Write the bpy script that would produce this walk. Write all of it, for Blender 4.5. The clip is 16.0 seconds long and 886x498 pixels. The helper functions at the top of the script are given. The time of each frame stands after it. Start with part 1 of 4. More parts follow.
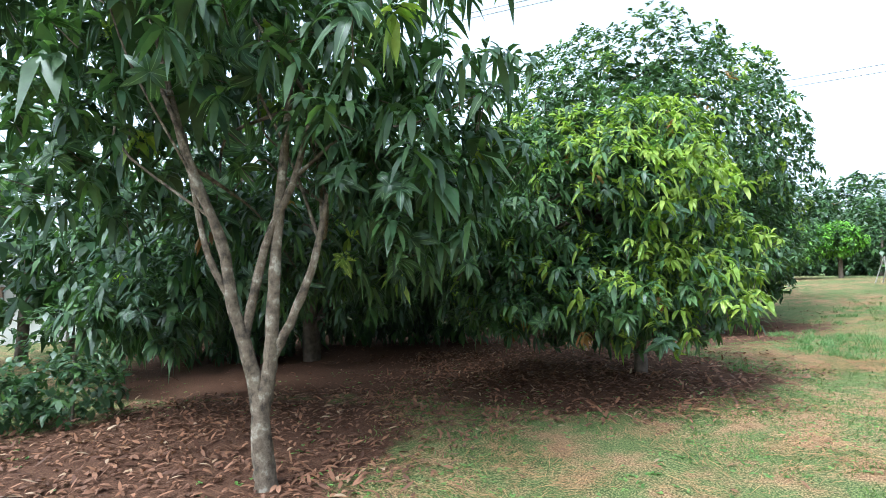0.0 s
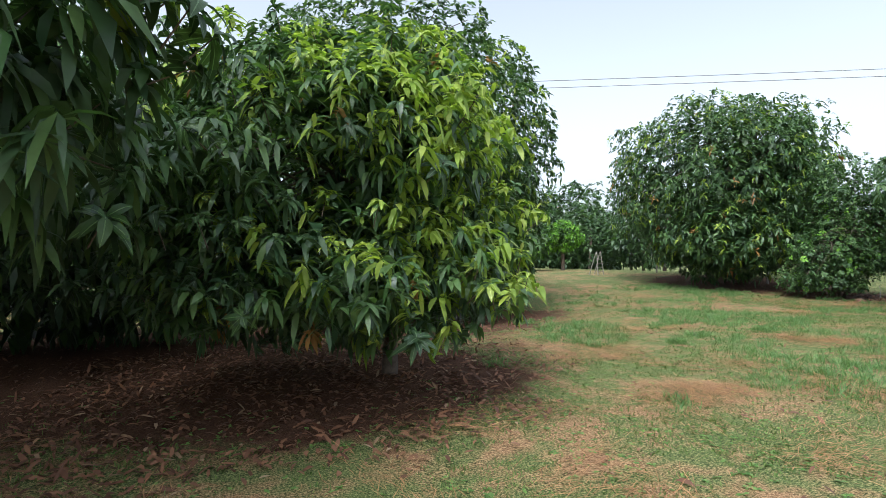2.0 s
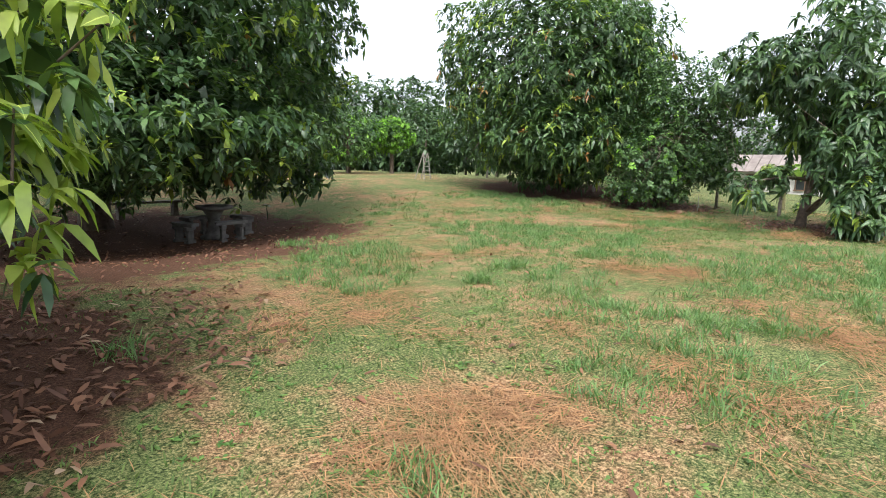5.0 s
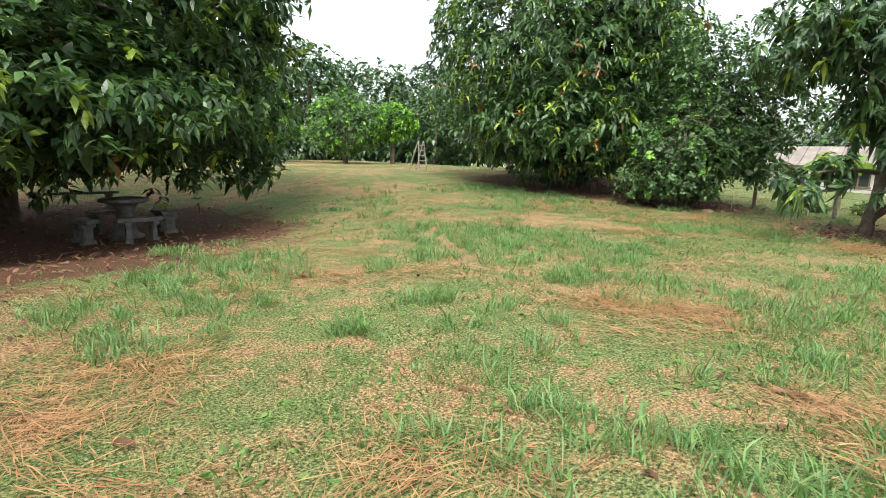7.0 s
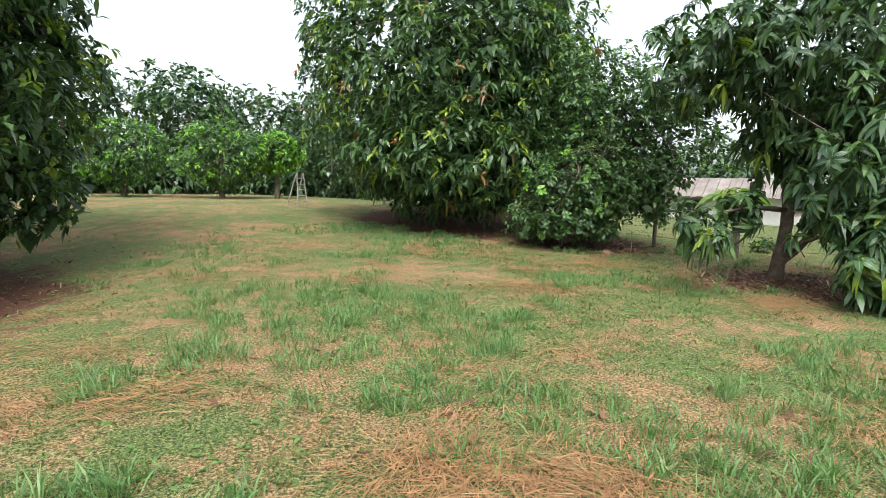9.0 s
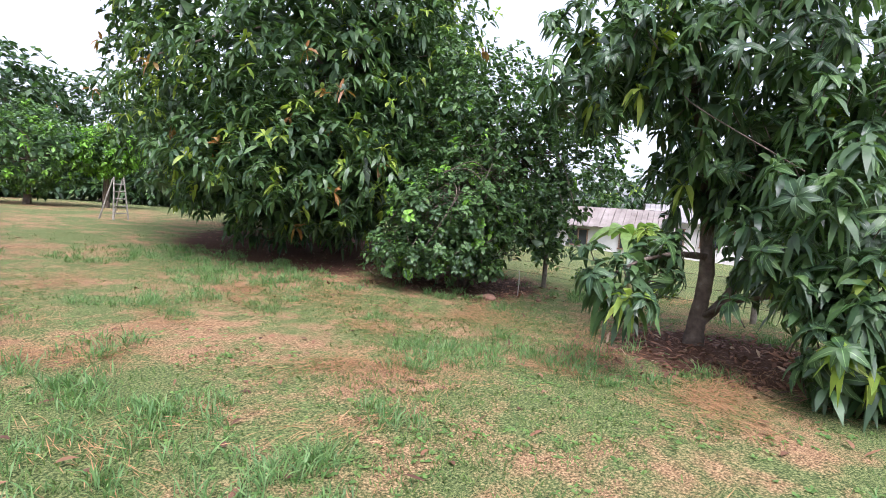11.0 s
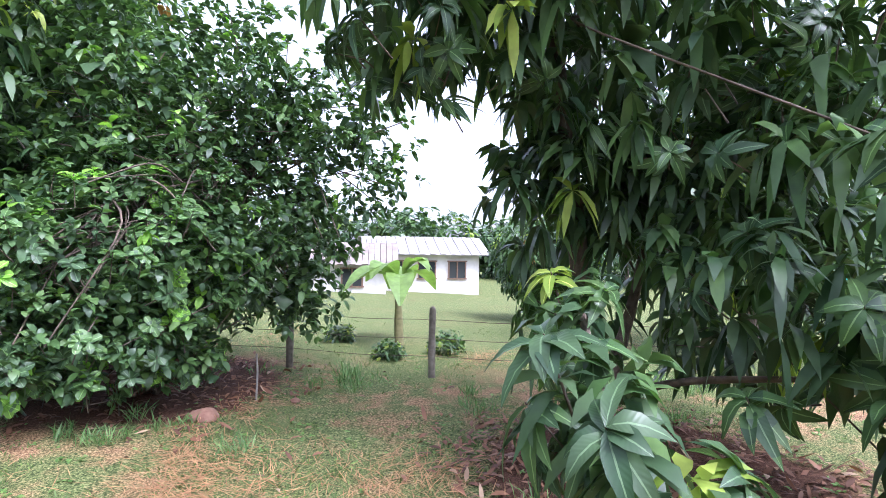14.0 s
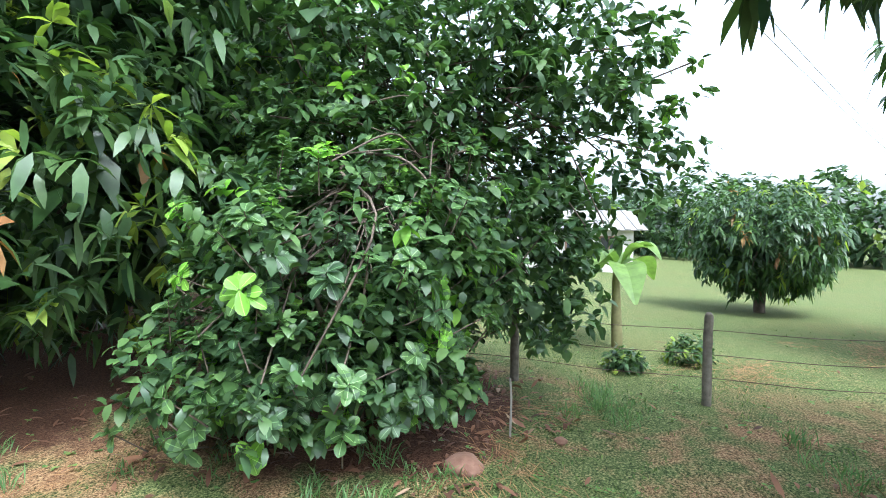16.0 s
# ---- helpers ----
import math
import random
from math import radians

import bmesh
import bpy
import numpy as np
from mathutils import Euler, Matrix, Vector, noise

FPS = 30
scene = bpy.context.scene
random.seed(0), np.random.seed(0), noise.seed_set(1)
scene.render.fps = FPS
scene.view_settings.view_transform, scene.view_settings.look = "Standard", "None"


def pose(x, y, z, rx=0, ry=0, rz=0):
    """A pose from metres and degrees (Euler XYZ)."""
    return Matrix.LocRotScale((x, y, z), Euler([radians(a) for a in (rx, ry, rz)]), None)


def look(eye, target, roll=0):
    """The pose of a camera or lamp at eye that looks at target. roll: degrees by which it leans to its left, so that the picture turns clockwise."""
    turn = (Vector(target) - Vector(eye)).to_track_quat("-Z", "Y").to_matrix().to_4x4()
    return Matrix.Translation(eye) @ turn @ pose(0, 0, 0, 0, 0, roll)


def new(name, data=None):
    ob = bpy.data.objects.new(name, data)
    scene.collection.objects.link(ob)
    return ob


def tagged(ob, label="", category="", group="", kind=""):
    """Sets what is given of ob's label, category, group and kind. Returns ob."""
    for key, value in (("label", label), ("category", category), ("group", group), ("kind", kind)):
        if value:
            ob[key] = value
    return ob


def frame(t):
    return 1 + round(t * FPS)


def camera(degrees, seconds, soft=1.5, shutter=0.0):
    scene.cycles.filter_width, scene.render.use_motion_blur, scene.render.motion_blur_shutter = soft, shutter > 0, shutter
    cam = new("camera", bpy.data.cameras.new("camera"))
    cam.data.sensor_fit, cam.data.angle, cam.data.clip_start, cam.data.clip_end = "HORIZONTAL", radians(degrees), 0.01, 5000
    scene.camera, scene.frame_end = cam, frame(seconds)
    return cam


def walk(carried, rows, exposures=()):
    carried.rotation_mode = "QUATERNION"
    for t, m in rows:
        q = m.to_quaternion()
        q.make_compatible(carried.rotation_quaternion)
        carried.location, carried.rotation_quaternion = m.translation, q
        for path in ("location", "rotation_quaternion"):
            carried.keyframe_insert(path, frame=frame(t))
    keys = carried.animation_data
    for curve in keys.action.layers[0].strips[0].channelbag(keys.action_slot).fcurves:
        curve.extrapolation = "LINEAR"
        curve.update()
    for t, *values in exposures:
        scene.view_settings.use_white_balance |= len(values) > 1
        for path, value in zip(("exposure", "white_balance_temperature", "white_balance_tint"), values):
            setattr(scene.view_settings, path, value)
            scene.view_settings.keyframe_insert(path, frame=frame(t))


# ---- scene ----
cam = camera(78.5, 16.0, 0.65)
PATH = [
    (0, look((-7.421, -5.475, 1.679), (-7.700, -1.489, 1.860), -2.11)),
    (0.5, look((-7.449, -5.029, 1.687), (-7.363, -1.037, 1.934), -1.91)),
    (1, look((-7.313, -4.533, 1.649), (-6.777, -0.577, 1.902), -1.91)),
    (1.5, look((-7.123, -4.052, 1.556), (-6.139, -0.178, 1.705), -0.64)),
    (2, look((-6.792, -3.506, 1.506), (-5.389, 0.239, 1.571), -0.71)),
    (2.5, look((-6.445, -3.019, 1.499), (-4.756, 0.607, 1.450), -0.64)),
    (3, look((-6.067, -2.509, 1.486), (-4.057, 0.945, 1.306), -0.77)),
    (3.5, look((-5.622, -2.124, 1.459), (-3.408, 1.189, 1.105), -0.46)),
    (4, look((-5.060, -1.686, 1.371), (-2.742, 1.533, 0.855), 0.40)),
    (4.5, look((-4.471, -1.311, 1.386), (-2.110, 1.865, 0.809), 0.72)),
    (4.7, look((-4.237, -1.181, 1.395), (-1.877, 1.990, 0.781), 0.84)),
    (6.8, look((-1.631, 0.197, 1.281), (0.565, 3.466, 0.583), 1.38)),
    (7, look((-1.395, 0.315, 1.267), (0.782, 3.598, 0.569), 1.34)),
    (7.5, look((-0.881, 0.619, 1.279), (1.291, 3.913, 0.623), 1.07)),
    (8, look((-0.327, 0.930, 1.333), (1.932, 4.179, 0.747), 0.38)),
    (8.5, look((0.155, 1.178, 1.353), (2.570, 4.320, 0.807), 0.87)),
    (9, look((0.650, 1.473, 1.383), (3.329, 4.407, 0.918), 1.09)),
    (9.2, look((0.850, 1.576, 1.394), (3.646, 4.407, 0.982), 1.07)),
    (11.3, look((3.380, 3.047, 1.495), (6.663, 5.317, 1.234), 3.71)),
    (11.5, look((3.586, 3.193, 1.495), (6.932, 5.374, 1.278), 3.33)),
    (12, look((4.105, 3.510, 1.480), (7.721, 5.212, 1.335), 2.46)),
    (12.5, look((4.640, 3.818, 1.511), (8.507, 4.842, 1.464), 3.12)),
    (13, look((5.146, 4.170, 1.516), (9.114, 4.676, 1.521), 3.47)),
    (13.5, look((5.634, 4.497, 1.520), (9.618, 4.846, 1.591), 1.71)),
    (14, look((6.095, 4.905, 1.499), (10.078, 5.271, 1.545), 0.64)),
    (14.5, look((6.467, 5.238, 1.527), (10.431, 5.773, 1.520), -0.23)),
    (15, look((6.838, 5.562, 1.581), (10.750, 6.393, 1.543), -0.74)),
    (15.5, look((7.052, 6.024, 1.627), (10.908, 7.084, 1.519), -0.25)),
    (16, look((7.220, 6.498, 1.661), (11.035, 7.689, 1.494), 0.13)),
]
EXPOSURES = [(0.0, 1.72, 5350, 3), (0.8, 1.4, 5400, 5), (1.5, 1.16, 5700, 8), (2.5, 0.98, 5900, 8), (3.5, 0.82, 6000, 10), (4.5, 1.22, 6100, 13), (7.0, 1.46, 6400, 6),
             (9.0, 1.24, 6200, 8), (11.5, 1.5, 5700, 24), (13.0, 1.66, 5550, 27), (14.5, 2.02, 5350, 23), (16.0, 1.9, 5500, 7)]
walk(cam, PATH, EXPOSURES)

# ---- world and light: bright overcast sky with a weak veiled sun ----
SUN_EL, SUN_AZ = 56.0, 222.0
world = bpy.data.worlds.new("sky")
scene.world = world
world.use_nodes = True
wn, wl = world.node_tree.nodes, world.node_tree.links
sky = wn.new("ShaderNodeTexSky")
sky.sky_type = "NISHITA"
sky.sun_disc = False
sky.sun_elevation, sky.sun_rotation = radians(SUN_EL), radians(SUN_AZ)
sky.air_density, sky.dust_density, sky.ozone_density = 1.0, 4.0, 1.0
veil = wn.new("ShaderNodeHueSaturation")
veil.inputs["Saturation"].default_value = 0.30
wl.new(sky.outputs[0], veil.inputs["Color"])
wl.new(veil.outputs[0], wn["Background"].inputs["Color"])
wn["Background"].inputs["Strength"].default_value = 0.15
sun = new("sun", bpy.data.lights.new("sun", "SUN"))
sun.data.energy, sun.data.angle, sun.data.color = 1.0, radians(22), (1.0, 0.96, 0.90)
az, el = radians(SUN_AZ), radians(SUN_EL)
sun_from = Vector((math.sin(az) * math.cos(el), math.cos(az) * math.cos(el), math.sin(el)))
sun.matrix_world = look(tuple(sun_from * 60), (0, 0, 0))


# ---- materials ----
def nodes_of(name):
    m = bpy.data.materials.new(name)
    m.use_nodes = True
    nt = m.node_tree
    return m, nt.nodes, nt.links, nt.nodes["Principled BSDF"]


def noise_of(n, l, scale, detail=4.0, rough=0.55, coord="Object"):
    tc = n.new("ShaderNodeTexCoord")
    t = n.new("ShaderNodeTexNoise")
    t.inputs["Scale"].default_value, t.inputs["Detail"].default_value = scale, detail
    t.inputs["Roughness"].default_value = rough
    l.new(tc.outputs[coord], t.inputs["Vector"])
    return t.outputs["Fac"]


def ramp_of(n, l, fac, stops):
    r = n.new("ShaderNodeValToRGB")
    while len(r.color_ramp.elements) < len(stops):
        r.color_ramp.elements.new(0.5)
    for e, (p, c) in zip(r.color_ramp.elements, stops):
        e.position, e.color = p, (*c, 1)
    l.new(fac, r.inputs[0])
    return r.outputs[0]


def mix_of(n, l, fac, a, b, mode="MIX"):
    m = n.new("ShaderNodeMix")
    m.data_type, m.blend_type = "RGBA", mode
    for sock, v in ((m.inputs[0], fac), (m.inputs[6], a), (m.inputs[7], b)):
        if isinstance(v, (int, float)):
            sock.default_value = v
        elif isinstance(v, tuple):
            sock.default_value = (*v, 1)
        else:
            l.new(v, sock)
    return m.outputs[2]


def bump_of(n, l, height, strength, distance, bsdf):
    b = n.new("ShaderNodeBump")
    b.inputs["Strength"].default_value, b.inputs["Distance"].default_value = strength, distance
    l.new(height, b.inputs["Height"])
    l.new(b.outputs[0], bsdf.inputs["Normal"])


def leaf_mat(name, c1, c2, rough=0.42, through_light=0.35):
    """A leaf: each leaf takes its own tone between two colours, glossy skin, some light passing through."""
    m, n, l, p = nodes_of(name)
    g = n.new("ShaderNodeNewGeometry")
    col = mix_of(n, l, g.outputs["Random Per Island"], c1, c2)
    blotch = ramp_of(n, l, noise_of(n, l, 9.0, 3.0), [(0.3, (0.75, 0.75, 0.75)), (0.7, (1.15, 1.15, 1.1))])
    col = mix_of(n, l, 1.0, col, blotch, "MULTIPLY")
    tc = n.new("ShaderNodeTexCoord")
    xyz = n.new("ShaderNodeSeparateXYZ")
    l.new(tc.outputs["UV"], xyz.inputs[0])

    def calc(op, a, b, c=None):
        m_ = n.new("ShaderNodeMath")
        m_.operation = op
        for k, v in enumerate((a, b, c)):
            if isinstance(v, (int, float)):
                m_.inputs[k].default_value = v
            elif v is not None:
                l.new(v, m_.inputs[k])
        return m_.outputs[0]

    off = calc("ABSOLUTE", calc("SUBTRACT", xyz.outputs[0], 0.5), None)
    rib = calc("LESS_THAN", off, 0.045)
    col = mix_of(n, l, calc("MULTIPLY", rib, 0.55), col, tuple(min(1, v * 2.2 + .05) for v in c2))
    vein = calc("SINE", calc("MULTIPLY", calc("SUBTRACT", calc("MULTIPLY", xyz.outputs[1], 11.0), calc("MULTIPLY", off, 4.0)), 6.283), None)
    bump_of(n, l, calc("ADD", calc("MULTIPLY", vein, 0.12), calc("MULTIPLY", rib, -0.6)), 0.35, 0.004, p)
    l.new(col, p.inputs["Base Color"])
    p.inputs["Roughness"].default_value = rough
    p.inputs["Specular IOR Level"].default_value = 0.45
    tr = n.new("ShaderNodeBsdfTranslucent")
    l.new(mix_of(n, l, 1.0, col, (1.2, 1.35, 0.6), "MULTIPLY"), tr.inputs["Color"])
    mx = n.new("ShaderNodeMixShader")
    mx.inputs[0].default_value = through_light
    l.new(p.outputs[0], mx.inputs[1])
    l.new(tr.outputs[0], mx.inputs[2])
    l.new(mx.outputs[0], n["Material Output"].inputs["Surface"])
    return m


def plain_mat(name, stops, scale, rough=0.8, bump=0.4, dist=0.01, coord="Object", metal=0.0):
    m, n, l, p = nodes_of(name)
    a = noise_of(n, l, scale, 6.0, 0.6, coord)
    l.new(ramp_of(n, l, a, stops), p.inputs["Base Color"])
    p.inputs["Roughness"].default_value, p.inputs["Metallic"].default_value = rough, metal
    bump_of(n, l, noise_of(n, l, scale * 6, 5.0, 0.6, coord), bump, dist, p)
    return m


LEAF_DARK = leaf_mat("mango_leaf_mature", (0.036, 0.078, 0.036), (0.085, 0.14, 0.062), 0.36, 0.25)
LEAF_MID = leaf_mat("mango_leaf_green", (0.065, 0.135, 0.045), (0.13, 0.215, 0.075), 0.38, 0.32)
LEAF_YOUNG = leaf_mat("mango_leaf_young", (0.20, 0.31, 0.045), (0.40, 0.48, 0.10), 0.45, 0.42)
LEAF_RUST = leaf_mat("mango_leaf_rust", (0.30, 0.13, 0.05), (0.36, 0.22, 0.07), 0.5, 0.3)
LIME_DARK = leaf_mat("lime_leaf_mature", (0.045, 0.092, 0.040), (0.09, 0.16, 0.064), 0.4, 0.25)
LIME_MID = leaf_mat("lime_leaf_green", (0.08, 0.165, 0.05), (0.16, 0.265, 0.09), 0.4, 0.32)
LIME_YOUNG = leaf_mat("lime_leaf_young", (0.20, 0.42, 0.05), (0.28, 0.5, 0.08), 0.4, 0.4)
PALM_LEAF = leaf_mat("banana_leaf", (0.14, 0.25, 0.06), (0.25, 0.36, 0.11), 0.45, 0.35)
GRASS = leaf_mat("grass_blade", (0.06, 0.12, 0.028), (0.16, 0.23, 0.06), 0.6, 0.3)
TUFT = leaf_mat("tuft_blade", (0.08, 0.18, 0.055), (0.20, 0.32, 0.115), 0.5, 0.32)
WEED = leaf_mat("weed_leaf", (0.08, 0.18, 0.04), (0.19, 0.31, 0.08), 0.55, 0.3)
STRAW = leaf_mat("dry_straw", (0.27, 0.13, 0.058), (0.50, 0.29, 0.14), 0.75, 0.12)
LITTER = leaf_mat("fallen_leaf", (0.085, 0.036, 0.02), (0.28, 0.135, 0.075), 0.65, 0.08)
LITTER_PALE = leaf_mat("fallen_leaf_pale", (0.28, 0.17, 0.10), (0.42, 0.3, 0.2), 0.7, 0.08)
BARK = plain_mat("bark", [(0.36, (0.05, 0.036, 0.024)), (0.47, (0.125, 0.092, 0.062)), (0.56, (0.17, 0.13, 0.09)), (0.66, (0.32, 0.28, 0.22))], 11.0, 0.92, 1.0, 0.015)
BARK_DARK = plain_mat("bark_dark", [(0.3, (0.06, 0.045, 0.035)), (0.6, (0.16, 0.12, 0.09)), (0.8, (0.25, 0.21, 0.17))], 8.0, 0.9, 0.8, 0.012)
BANANA_STEM = plain_mat("banana_stem", [(0.3, (0.13, 0.12, 0.05)), (0.7, (0.24, 0.22, 0.10))], 8.0, 0.7, 0.3, 0.004)
LADDER_WOOD = plain_mat("pale_old_wood", [(0.3, (0.22, 0.20, 0.17)), (0.7, (0.38, 0.35, 0.30))], 9.0, 0.8, 0.3, 0.004)
CONCRETE = plain_mat("weathered_concrete", [(0.3, (0.07, 0.067, 0.06)), (0.7, (0.20, 0.19, 0.17))], 6.0, 0.85, 0.5, 0.006)
POST_WOOD = plain_mat("fence_post_wood", [(0.3, (0.10, 0.085, 0.065)), (0.7, (0.24, 0.21, 0.17))], 14.0, 0.9, 0.6, 0.006)
POST_PALE = plain_mat("pale_post", [(0.3, (0.45, 0.44, 0.4)), (0.7, (0.62, 0.6, 0.56))], 9.0, 0.8, 0.3, 0.004)
WIRE = plain_mat("rusty_wire", [(0.3, (0.08, 0.05, 0.035)), (0.7, (0.17, 0.12, 0.09))], 30.0, 0.7, 0.2, 0.001, metal=0.5)
CABLE = plain_mat("cable", [(0.3, (0.22, 0.22, 0.23)), (0.7, (0.32, 0.32, 0.33))], 3.0, 0.6, 0.1, 0.001)
WALL_WHITE = plain_mat("white_render", [(0.3, (0.42, 0.40, 0.37)), (0.7, (0.62, 0.60, 0.56))], 1.2, 0.8, 0.2, 0.004)
ROOF_GREY = plain_mat("grey_roof_sheet", [(0.3, (0.20, 0.19, 0.18)), (0.7, (0.34, 0.32, 0.30))], 1.5, 0.8, 0.3, 0.01)
ROOF_RUST = plain_mat("rusty_roof_sheet", [(0.3, (0.16, 0.13, 0.11)), (0.7, (0.30, 0.26, 0.23))], 1.5, 0.8, 0.3, 0.01)
WOOD = plain_mat("brown_wood", [(0.3, (0.12, 0.07, 0.045)), (0.7, (0.22, 0.13, 0.08))], 10.0, 0.7, 0.3, 0.003)
STONE = plain_mat("red_stone", [(0.3, (0.20, 0.10, 0.065)), (0.7, (0.33, 0.19, 0.13))], 12.0, 0.9, 0.7, 0.01)
TARP = plain_mat("turquoise_tarpaulin", [(0.3, (0.02, 0.32, 0.30)), (0.7, (0.05, 0.45, 0.42))], 4.0, 0.55, 0.3, 0.01)
GLASS, _n, _l, _p = nodes_of("dark_window_glass")
_p.inputs["Base Color"].default_value, _p.inputs["Roughness"].default_value = (0.03, 0.035, 0.04, 1), 0.08

def rise(x, y):
    """Height of the ground: flat where one walks, rising gently to the north, with a hollow under the great mango, falling a little past the fence."""
    u = np.clip((0.3 * x + 0.95 * y - 8.0) / 15.0, 0, 1)
    e = np.clip((x - 13.5) / 6.0, 0, 1)
    d = np.clip((8.5 - np.hypot(x + 3.0, y - 14.5)) / 5.5, 0, 1)
    return 0.62 * u * u * (3 - 2 * u) - 0.16 * e * e * (3 - 2 * e) - 0.045 * np.clip(x - 19.0, 0, 13) - 0.5 * d * d * (3 - 2 * d)


# centre, radius of the leaf litter under the trees
LITTER_SPOTS = [(-10.5, 0.0, 2.4), (-5.9, 3.7, 2.9), (-10.2, 6.7, 5.4), (-3.5, 11.5, 5.9), (10.0, 3.8, 1.3), (11.6, 8.6, 1.5), (12.2, 13.0, 3.6)]


def ground_mat():
    m, n, l, p = nodes_of("lawn")
    big = noise_of(n, l, 0.55, 4.0, 0.6)
    mid = noise_of(n, l, 2.6, 5.0, 0.62)
    fine = noise_of(n, l, 58.0, 8.0, 0.78)
    tiny = noise_of(n, l, 110.0, 4.0, 0.7)
    green = ramp_of(n, l, fine, [(0.39, (0.016, 0.028, 0.009)), (0.5, (0.10, 0.135, 0.042)), (0.6, (0.29, 0.31, 0.125))])
    dry = ramp_of(n, l, fine, [(0.39, (0.07, 0.036, 0.018)), (0.5, (0.26, 0.15, 0.078)), (0.6, (0.54, 0.37, 0.2))])
    add = n.new("ShaderNodeMath")
    add.operation = "ADD"
    l.new(big, add.inputs[0])
    l.new(mid, add.inputs[1])
    half = n.new("ShaderNodeMath")
    half.operation = "MULTIPLY"
    half.inputs[1].default_value = 0.5
    l.new(add.outputs[0], half.inputs[0])
    grit = n.new("ShaderNodeMath")
    grit.operation = "MULTIPLY_ADD"
    l.new(fine, grit.inputs[0])
    grit.inputs[1].default_value = 0.35
    l.new(half.outputs[0], grit.inputs[2])
    where = ramp_of(n, l, grit.outputs[0], [(0.645, (0, 0, 0)), (0.76, (1, 1, 1))])
    place = n.new("ShaderNodeTexCoord")
    axes = n.new("ShaderNodeSeparateXYZ")
    l.new(place.outputs["Object"], axes.inputs[0])
    plot = n.new("ShaderNodeMapRange")
    plot.inputs["From Min"].default_value, plot.inputs["From Max"].default_value = 12.0, 14.0
    plot.inputs["To Min"].default_value, plot.inputs["To Max"].default_value = 1.0, 0.12
    l.new(axes.outputs[0], plot.inputs["Value"])
    where = mix_of(n, l, 1.0, where, plot.outputs[0], "MULTIPLY")
    lawn = mix_of(n, l, where, green, dry)
    soil = ramp_of(n, l, fine, [(0.34, (0.025, 0.013, 0.008)), (0.5, (0.095, 0.047, 0.028)), (0.68, (0.22, 0.12, 0.072))])
    tc = n.new("ShaderNodeTexCoord")
    total = None
    for x, y, r in LITTER_SPOTS:
        d = n.new("ShaderNodeVectorMath")
        d.operation = "DISTANCE"
        l.new(tc.outputs["Object"], d.inputs[0])
        d.inputs[1].default_value = (x, y, float(rise(x, y)))
        k = n.new("ShaderNodeMapRange")
        k.inputs["From Min"].default_value, k.inputs["From Max"].default_value = r * 1.12, r * 0.72
        l.new(d.outputs["Value"], k.inputs["Value"])
        if total is None:
            total = k.outputs[0]
        else:
            mx = n.new("ShaderNodeMath")
            mx.operation = "MAXIMUM"
            l.new(total, mx.inputs[0])
            l.new(k.outputs[0], mx.inputs[1])
            total = mx.outputs[0]
    wob = n.new("ShaderNodeMath")
    wob.operation = "MULTIPLY_ADD"
    l.new(add.outputs[0], wob.inputs[0])
    wob.inputs[1].default_value = 1.3
    wob.inputs[2].default_value = -1.3
    s = n.new("ShaderNodeMath")
    s.operation = "ADD"
    l.new(total, s.inputs[0])
    l.new(wob.outputs[0], s.inputs[1])
    lit = ramp_of(n, l, s.outputs[0], [(0.3, (0, 0, 0)), (0.62, (1, 1, 1))])
    l.new(mix_of(n, l, lit, lawn, soil), p.inputs["Base Color"])
    p.inputs["Roughness"].default_value = 0.95
    p.inputs["Specular IOR Level"].default_value = 0.15
    hs = n.new("ShaderNodeMath")
    hs.operation = "ADD"
    l.new(fine, hs.inputs[0])
    l.new(tiny, hs.inputs[1])
    bump_of(n, l, hs.outputs[0], 0.6, 0.015, p)
    return m


GROUND_MAT = ground_mat()

# ---- mesh tools ----
RNG = np.random.default_rng(7)


def mesh_np(name, verts, polys, mats, index=None, smooth=True):
    """A mesh from an array of points and a list of index arrays (triangles, quads), quickly."""
    me = bpy.data.meshes.new(name)
    me.vertices.add(len(verts))
    me.vertices.foreach_set("co", np.ascontiguousarray(verts, dtype=np.float32).ravel())
    loops = np.concatenate([p.ravel() for p in polys]).astype(np.int32)
    sizes = np.concatenate([np.full(len(p), p.shape[1]) for p in polys]).astype(np.int32)
    me.loops.add(len(loops))
    me.loops.foreach_set("vertex_index", loops)
    me.polygons.add(len(sizes))
    me.polygons.foreach_set("loop_start", np.r_[0, np.cumsum(sizes)[:-1]].astype(np.int32))
    me.polygons.foreach_set("loop_total", sizes)
    if index is not None:
        me.polygons.foreach_set("material_index", np.asarray(index, dtype=np.int32))
    me.polygons.foreach_set("use_smooth", np.full(len(sizes), smooth))
    for m in mats:
        me.materials.append(m)
    me.update(calc_edges=True)
    return me


def unit(v):
    return v / np.maximum(np.linalg.norm(v, axis=-1, keepdims=True), 1e-9)


